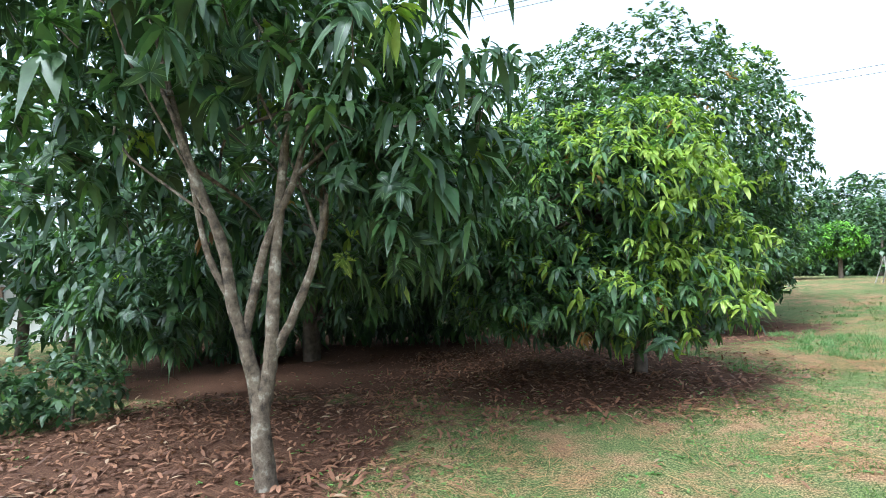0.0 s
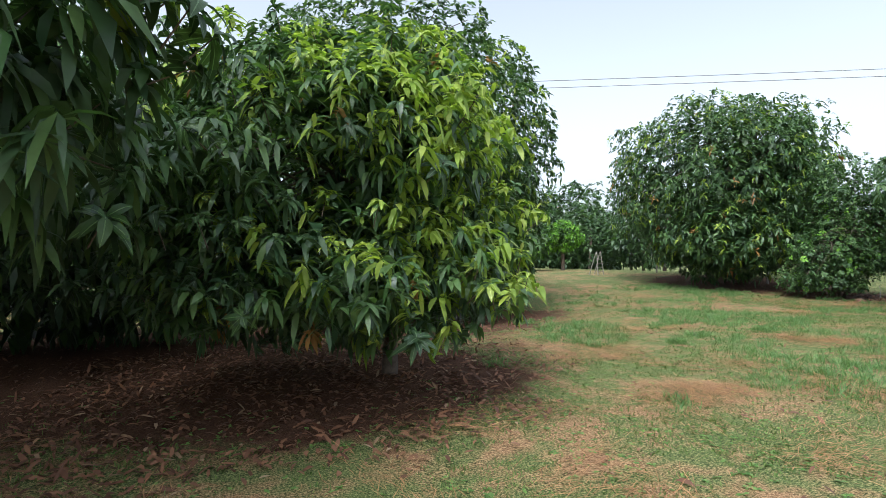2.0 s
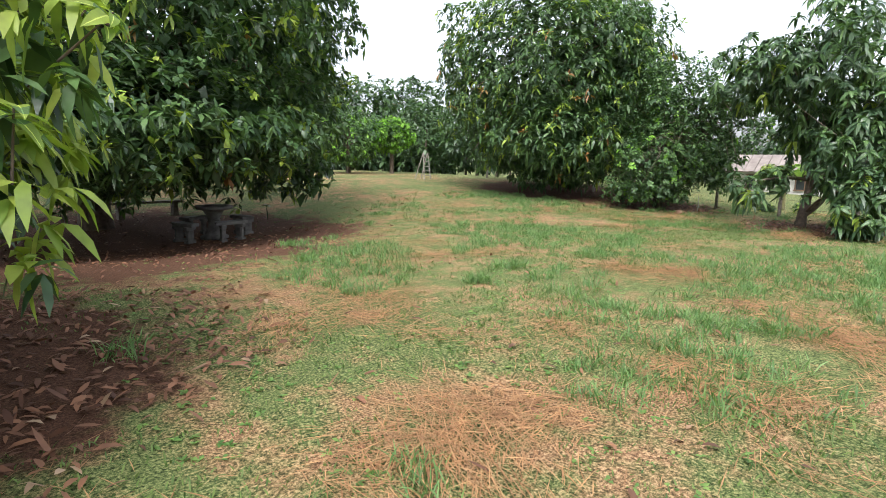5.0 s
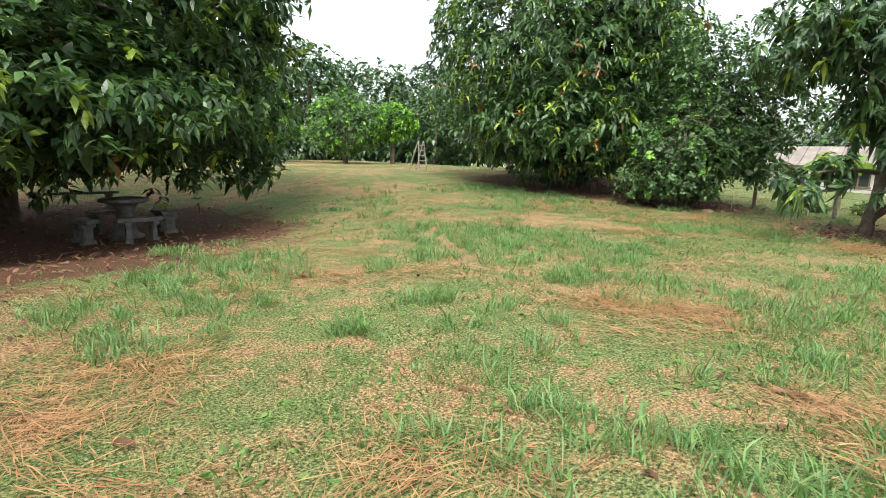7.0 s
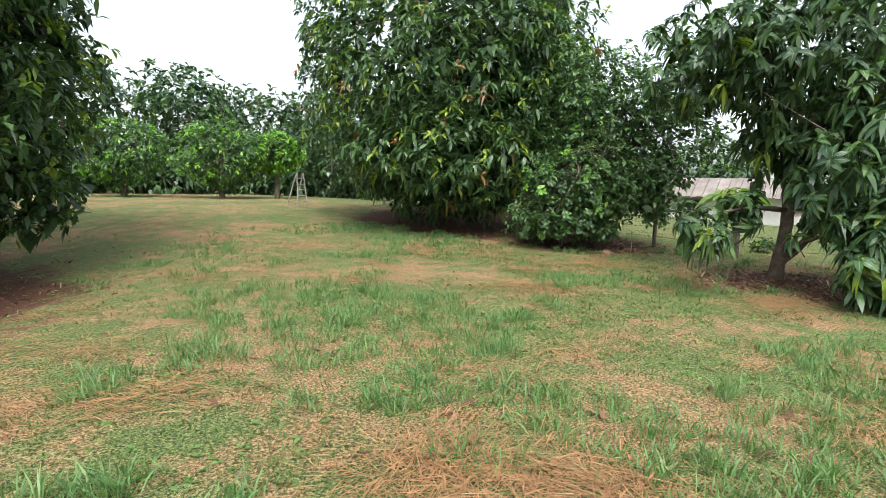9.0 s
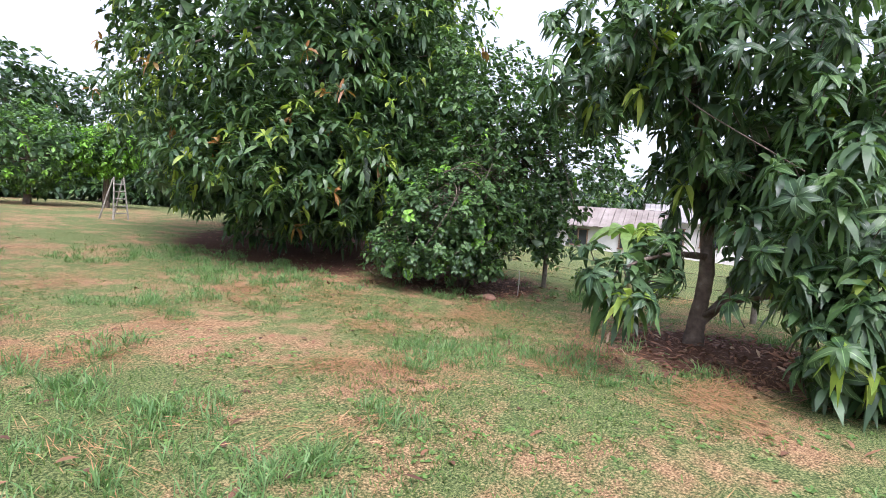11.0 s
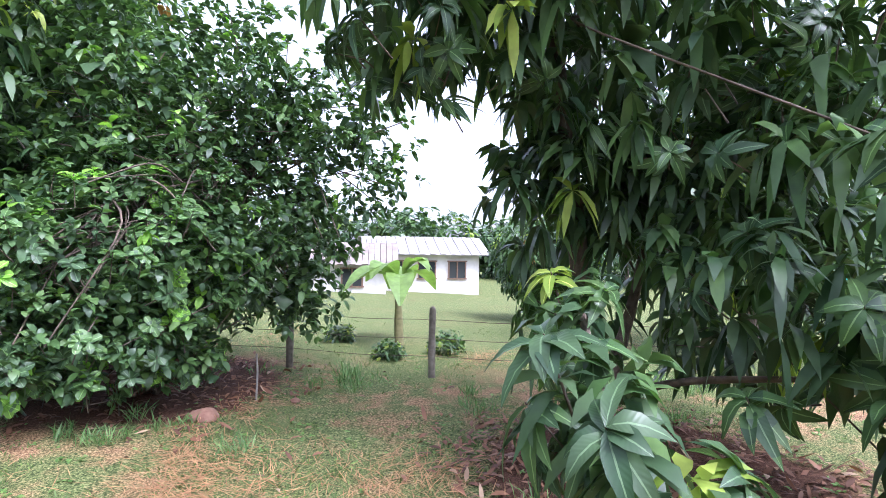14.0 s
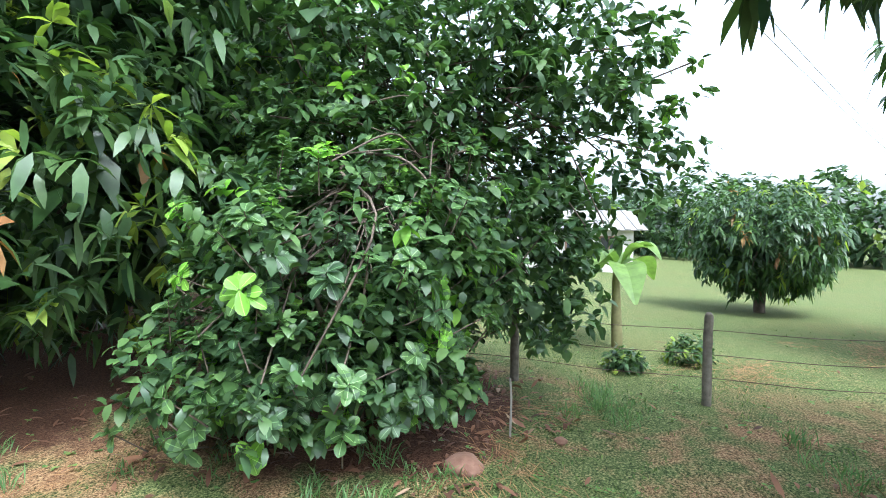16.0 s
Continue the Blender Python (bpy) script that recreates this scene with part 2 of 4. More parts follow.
def leaves_np(base, way, length, width, droop, kind, fold=0.18, up=None):
    """Leaves: bent, folded blades of six points and three faces. kind: the slot of each one's material."""
    n = len(base)
    length, width, droop = (np.broadcast_to(np.asarray(v, float), n)[:, None] for v in (length, width, droop))
    ref = np.tile([0.0, 0.0, 1.0], (n, 1)) if up is None else up
    side = unit(np.cross(way, ref) + RNG.normal(0, 0.25, (n, 3)))
    nor = unit(np.cross(side, way))
    down = np.array([0.0, 0.0, -1.0])

    def at(s):
        return base + way * length * s + down * length * droop * s * s

    lift = nor * width * fold
    v = np.stack([at(0), at(.32) - side * width * .46 + lift, at(.32) + side * width * .46 + lift,
                  at(.70) - side * width * .40 + lift, at(.70) + side * width * .40 + lift, at(1.0)], 1)
    o = (np.arange(n) * 6)[:, None]
    t1, t2, q = o + [0, 2, 1], o + [3, 4, 5], o + [1, 2, 4, 3]
    return v.reshape(-1, 3), [t1, t2, q], np.r_[kind, kind, kind]


def small_leaves_np(base, way, length, width, droop, kind):
    """Leaves seen from afar: a bent, folded lozenge of four points each."""
    n = len(base)
    length, width, droop = (np.broadcast_to(np.asarray(v, float), n)[:, None] for v in (length, width, droop))
    side = unit(np.cross(way, np.array([0.0, 0.0, 1.0])) + RNG.normal(0, 0.25, (n, 3)))
    lift = unit(np.cross(side, way)) * width * .12
    down = np.array([0.0, 0.0, -1.0])
    mid = base + way * length * .48 + down * length * droop * .23 + lift
    tip = base + way * length + down * length * droop
    v = np.stack([base, mid - side * width * .5, tip, mid + side * width * .5], 1)
    o = (np.arange(n) * 4)[:, None]
    return v.reshape(-1, 3), [o + [0, 3, 1], o + [1, 3, 2], np.zeros((0, 4), int)], np.r_[kind, kind]


def blades_np(base, way, length, width, droop):
    """Thin blades: a bent lozenge of four points each."""
    n = len(base)
    length, width, droop = (np.broadcast_to(np.asarray(v, float), n)[:, None] for v in (length, width, droop))
    side = unit(np.cross(way, np.array([0.0, 0.0, 1.0])) + RNG.normal(0, 0.2, (n, 3)))
    down = np.array([0.0, 0.0, -1.0])
    mid = base + way * length * .45 + down * length * droop * .2
    tip = base + way * length + down * length * droop
    v = np.stack([base, mid - side * width * .5, tip, mid + side * width * .5], 1)
    o = (np.arange(n) * 4)[:, None]
    return v.reshape(-1, 3), [np.concatenate([o + [0, 3, 1], o + [1, 3, 2]])]


def joined(sets):
    verts, tris, quads, ti, qi, off = [], [], [], [], [], 0
    for v, (t1, t2, q), k in sets:
        m = len(t1)
        verts.append(v)
        tris += [t1 + off, t2 + off]
        ti += [k[:m], k[:m]]
        if len(q):
            quads.append(q + off)
            qi.append(k[:m])
        off += len(v)
    polys = [np.concatenate(tris)] + ([np.concatenate(quads)] if quads else [])
    return np.concatenate(verts), polys, np.concatenate(ti + qi)


def whorl_points(blobs, rng, floor_gap=0.12):
    """Twig ends over lumpy ellipsoids: where they are and which way they point."""
    pos, out = [], []
    for cx, cy, cz, rx, ry, rz, n, depth in blobs:
        d = unit(rng.normal(size=(int(n * 1.5), 3)))
        seed = rng.uniform(-9, 9, 3)
        lump = np.array([noise.noise(Vector(q * 2.3 + seed)) + 0.6 * noise.noise(Vector(q * 5.1 + seed)) for q in d])
        keep = lump > -0.42 + 0.25 * rng.random(len(d))
        d, lump = d[keep][:n], lump[keep][:n]
        r = (1 + 0.26 * lump) * (1 - depth * rng.random(len(d)) ** 1.6)
        p = np.array([cx, cy, cz]) + d * np.array([rx, ry, rz]) * r[:, None]
        ok = p[:, 2] > rise(p[:, 0], p[:, 1]) + floor_gap
        pos.append(p[ok])
        out.append(unit(d[ok] / np.array([rx, ry, rz])))
    return np.concatenate(pos), np.concatenate(out)


def whorl_leaves(pos, out, rng, per, length, width, droop, weights, young=None, spread=(45, 105), shape=leaves_np):
    """A rosette of leaves round each twig end."""
    n = len(pos)
    axis = unit(out * 0.85 + np.array([0, 0, 0.35]) + rng.normal(0, 0.25, (n, 3)))
    h = unit(np.cross(axis, np.array([0.31, 0.17, 0.93])))
    g = np.cross(axis, h)
    az = rng.uniform(0, 2 * np.pi, (n, per))
    th = np.radians(rng.uniform(*spread, (n, per)))
    way = (axis[:, None] * np.cos(th)[..., None] + (h[:, None] * np.cos(az)[..., None] + g[:, None] * np.sin(az)[..., None]) * np.sin(th)[..., None])
    base = pos[:, None] - axis[:, None] * rng.uniform(0, 0.12, (n, per))[..., None]
    w = np.array(weights, float)
    pick = rng.choice(len(w), size=n, p=w / w.sum())
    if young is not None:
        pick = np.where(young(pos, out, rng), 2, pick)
    kind = np.repeat(pick, per)
    flip = rng.random(n * per) < 0.22
    kind = np.where(flip & (kind < 2), 1 - kind, kind)
    ln = length * rng.uniform(0.65, 1.15, n * per)
    return shape(base.reshape(-1, 3), unit(way.reshape(-1, 3)), ln, width * rng.uniform(0.8, 1.15, n * per), droop * rng.uniform(0.4, 1.3, n * per), kind)


def tube_np(lines, sides=8, rough=0.06):
    """Limbs: tapered tubes along bent lines of (x, y, z, radius)."""
    verts, quads, caps, off = [], [], [], 0
    for line in lines:
        a = np.array(line, float)
        t = np.arange(len(a))
        s = np.linspace(0, len(a) - 1, max(4, (len(a) - 1) * 5))
        c = np.stack([np.interp(s, t, a[:, k]) for k in range(4)], 1)
        for _ in range(2):
            c[1:-1, :3] = (c[:-2, :3] + 2 * c[1:-1, :3] + c[2:, :3]) / 4
        tan = unit(np.gradient(c[:, :3], axis=0))
        h = unit(np.cross(tan, np.array([0.9, 0.42, 0.11])))
        g = np.cross(tan, h)
        an = np.linspace(0, 2 * np.pi, sides, endpoint=False)
        jig = 1 + rough * RNG.normal(size=(len(c), sides)) + 0.10 * np.sin(3 * an + s[:, None] * 0.8)
        ring = c[:, None, :3] + (h[:, None] * np.cos(an)[None, :, None] + g[:, None] * np.sin(an)[None, :, None]) * (c[:, 3:4] * jig)[..., None]
        verts.append(ring.reshape(-1, 3))
        i, j = np.meshgrid(np.arange(len(c) - 1), np.arange(sides), indexing="ij")
        k = (j + 1) % sides
        quads.append(np.stack([i * sides + j, i * sides + k, (i + 1) * sides + k, (i + 1) * sides + j], -1).reshape(-1, 4) + off)
        off += len(c) * sides
    return np.concatenate(verts), [np.concatenate(quads)]


def limbs_to(trunk_top, pos, rng, count, r0):
    """Boughs from the trunk's head out to some of the twig ends."""
    out = []
    for i in rng.choice(len(pos), min(count, len(pos)), replace=False):
        e = pos[i]
        line = np.array(trunk_top[rng.integers(len(trunk_top))], float)
        k = rng.uniform(.74, 1.0) * (len(line) - 1)
        o = np.array([np.interp(k, np.arange(len(line)), line[:, c]) for c in range(3)])
        far = np.linalg.norm(e - o)
        mid = o * 0.55 + e * 0.45 + rng.normal(0, 0.09 * far, 3) + np.array([0, 0, 0.12 * far])
        q1 = o * .8 + e * .2 + rng.normal(0, .05 * far, 3) + np.array([0, 0, .07 * far])
        r = r0 * rng.uniform(0.35, 0.8)
        out.append([(*o, r), (*q1, r * .75), (*mid, r * 0.5), (*(e - (e - mid) * 0.08), max(0.006, r * 0.16))])
    return out


def part(parent, name, me, label="", kind=""):
    ob = new(name, me)
    ob.parent = parent
    ob.matrix_parent_inverse = Matrix.Translation(-Vector(parent.location))
    return tagged(ob, label=label, kind=kind)


def cluster_mesh(name, mats, kind, per, length, width, rng, droop=0.55, round_leaf=False):
    """One rosette of finely shaped leaves with a midrib fold on a short twig, pointing up its z."""
    verts, faces, idx = [], [], []
    rows = [(0, .05), (.14, .55), (.36, 1.0), (.62, .92), (.86, .48), (1, .02)]
    if round_leaf:
        rows = [(0, .05), (.2, .45), (.45, .85), (.7, 1.0), (.88, .78), (1, .25)]
    for i in range(per):
        az = 2.4 * i + rng.uniform(-.3, .3)
        th = radians(rng.uniform(50, 98))
        w = Vector((math.cos(az) * math.sin(th), math.sin(az) * math.sin(th), math.cos(th)))
        side = w.cross(Vector((0, 0, 1))).normalized()
        nor = side.cross(w).normalized()
        ln, wd, dr = length * rng.uniform(.7, 1.15), width * rng.uniform(.85, 1.15), droop * rng.uniform(.6, 1.3)
        start = Vector((0, 0, -rng.uniform(0, .07)))
        o = len(verts)
        for s, k in rows:
            c = start + w * ln * s + Vector((0, 0, -1)) * ln * dr * s * s
            wave = 0.06 * wd * math.sin(9 * s + i)
            verts += [c - side * wd * .5 * k + nor * (wd * .16 * k + wave), c, c + side * wd * .5 * k + nor * (wd * .16 * k - wave)]
        for r in range(len(rows) - 1):
            a = o + 3 * r
            faces += [(a, a + 1, a + 4, a + 3), (a + 1, a + 2, a + 5, a + 4)]
            idx += [kind if rng.random() > .12 else max(0, kind - 1)] * 2
    o = len(verts)
    for z, r in ((-.3, .007), (0.0, .004)):
        verts += [Vector((r * math.cos(q), r * math.sin(q), z)) for q in (0, 2.1, 4.2)]
    faces += [(o, o + 1, o + 4, o + 3), (o + 1, o + 2, o + 5, o + 4), (o + 2, o, o + 3, o + 5)]
    idx += [len(mats) - 1] * 3
    me = bpy.data.meshes.new(name)
    me.from_pydata([tuple(v) for v in verts], [], faces)
    for m in mats:
        me.materials.append(m)
    me.polygons.foreach_set("material_index", idx)
    me.polygons.foreach_set("use_smooth", [True] * len(faces))
    per_leaf = 3 * len(rows)
    uv = me.uv_layers.new(name="leaf")
    for loop in me.loops:
        i = loop.vertex_index
        if i < per * per_leaf:
            r = (i % per_leaf) // 3
            uv.data[loop.index].uv = ((i % 3) * .5, rows[r][0])
    me.update()
    return me


MANGO = (LEAF_DARK, LEAF_MID, LEAF_YOUNG, LEAF_RUST)
LIME = (LIME_DARK, LIME_MID, LIME_YOUNG, LEAF_RUST)
_r = np.random.default_rng(3)
MANGO_CLUSTERS = [[cluster_mesh("mango_cluster", (*MANGO, BARK_DARK), k, 11, 0.23, 0.074, _r, 0.75) for _ in range(3)] for k in (0, 1, 2)]
SHORT_CLUSTERS = [[cluster_mesh("mango_cluster", (*MANGO, BARK_DARK), k, 12, 0.17, 0.056, _r, 0.7) for _ in range(3)] for k in (0, 1, 2)]
LIME_CLUSTERS = [[cluster_mesh("lime_cluster", (*LIME, BARK_DARK), k, 11, 0.115, 0.064, _r, 0.25, True) for _ in range(3)] for k in (0, 1, 2)]


def tree(name, base, stems, blobs, label, category="tree", mats=MANGO, bark=BARK_DARK, per=10, length=0.24, width=0.078, droop=0.8,
         weights=(6, 3, 0.6, 0.1), young=None, boughs=14, bough_r=0.06, inner=0, near=None, clusters=None, near_weights=(5, 4, 1), group="", seed=1, spread=(45, 105), shape=leaves_np):
    """A tree: trunk and limbs, a crown of leaves in rosettes, and, on the side one passes, rosettes as parts of their own."""
    rng = np.random.default_rng(seed)
    root = tagged(new(name), label=label, category=category, group=group)
    root.location = base
    bpy.context.view_layer.update()
    pos, out = whorl_points(blobs, rng)
    lines = list(stems) + limbs_to([q for q in stems if q[-1][2] > 2.0] or stems, pos, rng, boughs, bough_r)
    v, p = tube_np(lines)
    part(root, "trunk", mesh_np("trunk", v, p, [bark]))
    if near is not None:
        sel = near(pos, out)
        idx = np.where(sel)[0]
        rng.shuffle(idx)
        idx = idx[:near_count(clusters)]
        nw = np.array(near_weights, float) / sum(near_weights)
        for i in idx:
            k = rng.choice(3, p=nw)
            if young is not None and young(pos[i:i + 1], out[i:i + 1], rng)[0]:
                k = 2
            me = clusters[k][rng.integers(3)]
            z = unit(out[i] * 0.7 + np.array([0, 0, 0.7]) + rng.normal(0, .2, 3))
            q = Vector(z).to_track_quat("Z", "Y") @ Euler((0, 0, rng.uniform(0, 6.28))).to_quaternion()
            ob = new("leaf_cluster", me)
            ob.parent = root
            ob.matrix_parent_inverse = Matrix.Translation(-Vector(base))
            ob.matrix_basis = Matrix.LocRotScale(Vector(pos[i] + out[i] * 0.1), q, Vector((1, 1, 1)) * rng.uniform(.75, 1.1))
        mask = np.ones(len(pos), bool)
        mask[idx] = False
        pos, out = pos[mask], out[mask]
    sets = [whorl_leaves(pos, out, rng, per, length, width, droop, weights, young, spread, shape)]
    # Oversized inner leaves, mostly the darkest tone, put the crown's depth shade into colour.
    if inner:
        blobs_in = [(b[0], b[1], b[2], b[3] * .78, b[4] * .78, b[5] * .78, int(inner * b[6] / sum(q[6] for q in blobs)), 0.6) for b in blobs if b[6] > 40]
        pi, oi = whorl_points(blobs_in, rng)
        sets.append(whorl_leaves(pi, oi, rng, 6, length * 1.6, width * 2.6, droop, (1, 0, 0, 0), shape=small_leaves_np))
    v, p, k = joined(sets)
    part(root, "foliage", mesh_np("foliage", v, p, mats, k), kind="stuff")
    return root


def near_count(clusters):
    return 190 if clusters is MANGO_CLUSTERS else 280


# ---- ground ----
def build_ground():
    far = [70, 100, 160, 280, 500, 900, 1600]
    xs = np.r_[[-q for q in far[::-1]], np.arange(-50, -16, 2.5), np.arange(-16, 20, 0.5), np.arange(20, 56, 2.0), far]
    ys = np.r_[[-q for q in far[::-1]], np.arange(-50, -8, 3.0), np.arange(-8, 18, 0.5), np.arange(18, 56, 1.5), far]
    x, y = np.meshgrid(xs, ys)
    bump = np.array([noise.noise(Vector((a * .8, b * .8, 0))) * 0.025 + noise.noise(Vector((a * 2.1, b * 2.1, 3))) * 0.01 for a, b in zip(x.ravel(), y.ravel())])
    v = np.stack([x.ravel(), y.ravel(), rise(x, y).ravel() + bump], 1)
    i, j = np.meshgrid(np.arange(len(ys) - 1), np.arange(len(xs) - 1), indexing="ij")
    n = len(xs)
    q = np.stack([i * n + j, i * n + j + 1, (i + 1) * n + j + 1, (i + 1) * n + j], -1).reshape(-1, 4)
    return tagged(new("ground", mesh_np("ground", v, [q], [GROUND_MAT])), "patchy mown lawn with dry straw and bare reddish soil", "ground", kind="structure")


build_ground()


# ---- trees beside the path ----
def facing(x, y, reach):
    return lambda p, o: (np.hypot(p[:, 0] - x, p[:, 1] - y) < reach)


# many-stemmed mango with a high dark crown
T1_STEMS = [
    [(-9.23, -1.14, -.05, .11), (-9.24, -1.14, .15, .088), (-9.25, -1.15, .45, .078), (-9.26, -1.15, .75, .068), (-9.36, -1.2, 1.23, .05), (-9.43, -1.24, 1.5, .05), (-9.48, -1.26, 1.99, .044), (-9.7, -1.4, 2.61, .036), (-10.0, -1.3, 3.7, .02)],
    [(-9.25, -1.15, .6, .066), (-9.19, -1.13, .9, .062), (-9.16, -1.12, 1.13, .056), (-9.13, -1.1, 1.67, .05), (-9.09, -1.09, 2.16, .044), (-9.0, -.9, 3.6, .022)],
    [(-9.36, -1.2, 1.18, .04), (-9.32, -1.18, 1.41, .038), (-9.18, -1.12, 2.03, .034), (-8.96, -1.05, 2.48, .03), (-8.8, -.8, 3.4, .016)],
    [(-9.16, -1.12, 1.05, .044), (-9.03, -1.07, 1.3, .04), (-8.92, -1.04, 1.55, .037), (-8.82, -1.02, 1.79, .034), (-8.7, -.95, 2.4, .022)],
    [(-9.4, -1.23, 1.45, .03), (-9.62, -1.3, 1.9, .026), (-9.8, -1.25, 2.9, .018)],
]
# The last crown lump, overhead and out of view, is added to shade what lies below.
tree("mango_tree", (-9.23, -1.14, 0), T1_STEMS,
     [(-9.2, -1.0, 4.0, 2.2, 2.1, 1.3, 420, .8), (-8.0, -0.45, 2.8, .95, 1.0, .85, 200, .6), (-11.0, -0.6, 3.0, 1.0, 1.3, .8, 110, .7), (-9.2, 1.2, 2.3, 2.2, 1.2, 1.0, 420, .6), (-11.6, 1.2, 1.5, 1.0, .9, .8, 170, .6), (-11.4, .2, 5.3, 2.4, 2.8, 1.3, 800, .6)],
     "mango tree with several pale slender stems and dark drooping leaves", bark=BARK, weights=(8, 2, .15, .05), boughs=16, bough_r=.03, length=.22, width=.07,
     near=lambda p, o: (p[:, 1] < 0.6) & (p[:, 2] < 4.2), clusters=MANGO_CLUSTERS, near_weights=(6, 3, .3), inner=90, seed=11)

# rounded mango with bright young leaves, weighted east and upward to paint that side's light
tree("mango_tree", (-4.97, 3.38, 0), [[(-4.97, 3.38, -.05, .115), (-4.96, 3.4, .4, .09), (-5.05, 3.3, 1.0, .085), (-5.2, 3.2, 1.8, .09), (-5.4, 3.1, 3.0, .05)]],
     [(-5.85, 3.05, 2.5, 2.15, 2.4, 1.5, 3000, .3), (-5.85, 2.75, 1.45, 2.05, 2.3, .85, 1300, .4), (-5.25, 2.45, 3.35, 1.1, 1.2, .8, 600, .4), (-5.45, 1.0, .95, .14, .14, .2, 5, .3), (-5.85, .45, 1.25, .3, .2, .15, 6, .3), (-4.55, .8, 1.2, .3, .25, .15, 6, .3), (-6.75, .8, 1.35, .5, .3, .2, 11, .3), (-4.2, 1.95, 1.25, .42, .55, .45, 42, .3), (-4.05, 2.1, 1.95, .5, .6, .5, 50, .3)],
     "rounded mango tree with bright young leaves, also painting its lit side, over dark green ones", weights=(5, 4, .5, .12),
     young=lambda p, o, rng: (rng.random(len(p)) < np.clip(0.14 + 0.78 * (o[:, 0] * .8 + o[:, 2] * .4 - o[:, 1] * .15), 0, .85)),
     boughs=18, near=lambda p, o: (o[:, 1] < 0.35) & (p[:, 0] > -8.2), clusters=SHORT_CLUSTERS, near_weights=(4, 4.5, 2), inner=500, per=8, length=.165, width=.056, droop=.6, seed=12)

# the wood behind them
tree("mango_tree", (-11.0, 5.6, 0), [[(-11.0, 5.6, -.05, .2), (-11, 5.5, 1.2, .16), (-10.8, 5.6, 3.0, .1)], [(-10.9, 5.6, .6, .12), (-10.3, 5.4, 1.6, .1), (-9.8, 5.4, 3.0, .06)]],
     [(-11.0, 5.6, 3.4, 3.6, 3.0, 2.7, 1400, .4), (-8.6, 6.8, 2.8, 2.6, 2.4, 2.0, 700, .4), (-13.7, 4.2, 2.0, 1.8, 2.0, 1.5, 330, .4), (-9.5, 7.6, 1.0, 3.6, 1.2, 1.0, 420, .5), (-12.6, 6.0, .9, 2.0, 1.4, .9, 260, .5)],
     "dense dark mango tree with low hanging branches", weights=(10, .4, 0, 0), per=7, length=.24, width=.095, inner=600, shape=small_leaves_np, seed=13)

# great mango over the stone table
tree("mango_tree", (-2.9, 14.4, -.45), [[(-2.9, 14.4, -.6, .46), (-2.9, 14.4, 0, .36), (-2.9, 14.3, .8, .32), (-2.6, 13.8, 2.4, .2), (-2.4, 13.3, 5.5, .08)], [(-2.9, 14.4, .5, .2), (-3.9, 13.6, 1.8, .14), (-4.9, 12.8, 3.8, .07)], [(-2.8, 14.3, .6, .18), (-1.3, 13.4, 2.0, .12), (0.4, 12.6, 3.6, .06)]],
     [(-2.4, 13.1, 5.0, 5.0, 4.6, 4.3, 5200, .22), (-2.9, 10.9, 2.0, 4.0, 3.2, 1.4, 2300, .4), (0.5, 12.8, 3.0, 2.3, 2.2, 2.5, 1400, .4), (1.6, 12.9, 1.1, .9, .9, .7, 90, .4)],
     "large spreading mango tree with a dense dark green crown", weights=(5, 4.4, .8, .04), per=7, length=.235, width=.092, droop=.3, boughs=24, bough_r=.1, inner=1800, shape=small_leaves_np, seed=14)

# tall mango on the rise in the middle of the lawn
tree("mango_tree", (12.5, 13.1, .34), [[(12.5, 13.1, .22, .36), (12.45, 13.1, 1.0, .28), (12.1, 13.1, 2.2, .2), (11.7, 13.2, 5.0, .1)], [(12.5, 13.1, .7, .2), (13.3, 12.9, 1.8, .14), (14.0, 12.5, 3.5, .07)]],
     [(11.4, 13.3, 4.4, 4.1, 3.9, 3.5, 4200, .22), (10.5, 12.0, 2.1, 3.1, 2.8, 1.5, 1700, .4), (13.2, 12.0, 4.7, 2.4, 2.5, 2.9, 1200, .4)],
     "tall dense mango tree with a few pale young shoots", weights=(4, 4.8, .9, .06), per=6, length=.23, width=.078, droop=.45, boughs=24, bough_r=.1, inner=1600, seed=15)

# lime tree with small rounded leaves
LIME_STEMS = [[(11.3, 8.4, .0, .06), (11.2, 8.35, .5, .05), (11.0, 8.3, 1.4, .035), (10.8, 8.2, 2.2, .016)], [(11.4, 8.35, .0, .05), (11.5, 8.2, .6, .042), (11.6, 7.9, 1.6, .03), (11.5, 7.7, 2.4, .013)],
              [(11.2, 8.45, .0, .045), (10.9, 8.35, .5, .036), (10.4, 8.3, 1.0, .022), (9.9, 8.1, 1.3, .01)], [(11.3, 8.3, .05, .03), (11.1, 7.95, .35, .022), (10.8, 7.7, .5, .01)]]
tree("lime_tree", (11.3, 8.4, .06), LIME_STEMS,
     [(10.9, 8.35, 1.35, 1.25, 1.1, .9, 1150, .6), (10.3, 8.3, .8, .85, .75, .5, 360, .6), (11.3, 7.85, 1.5, .8, .75, .85, 420, .7), (10.85, 7.75, .55, .55, .4, .3, 90, .6), (10.3, 8.95, .75, .8, .7, .5, 220, .6), (11.2, 8.6, 2.3, .85, .9, .7, 240, .7)],
     "bushy lime tree with small rounded glossy leaves", mats=LIME, per=7, length=.11, width=.07, droop=.2, weights=(5.2, 4.6, .4, 0), boughs=90, bough_r=.02,
     near=lambda p, o: (p[:, 0] < 11.5) & (p[:, 2] < 2.6) & (o[:, 1] < .7), clusters=LIME_CLUSTERS, near_weights=(2.4, 6, 1.4), inner=50, seed=16)

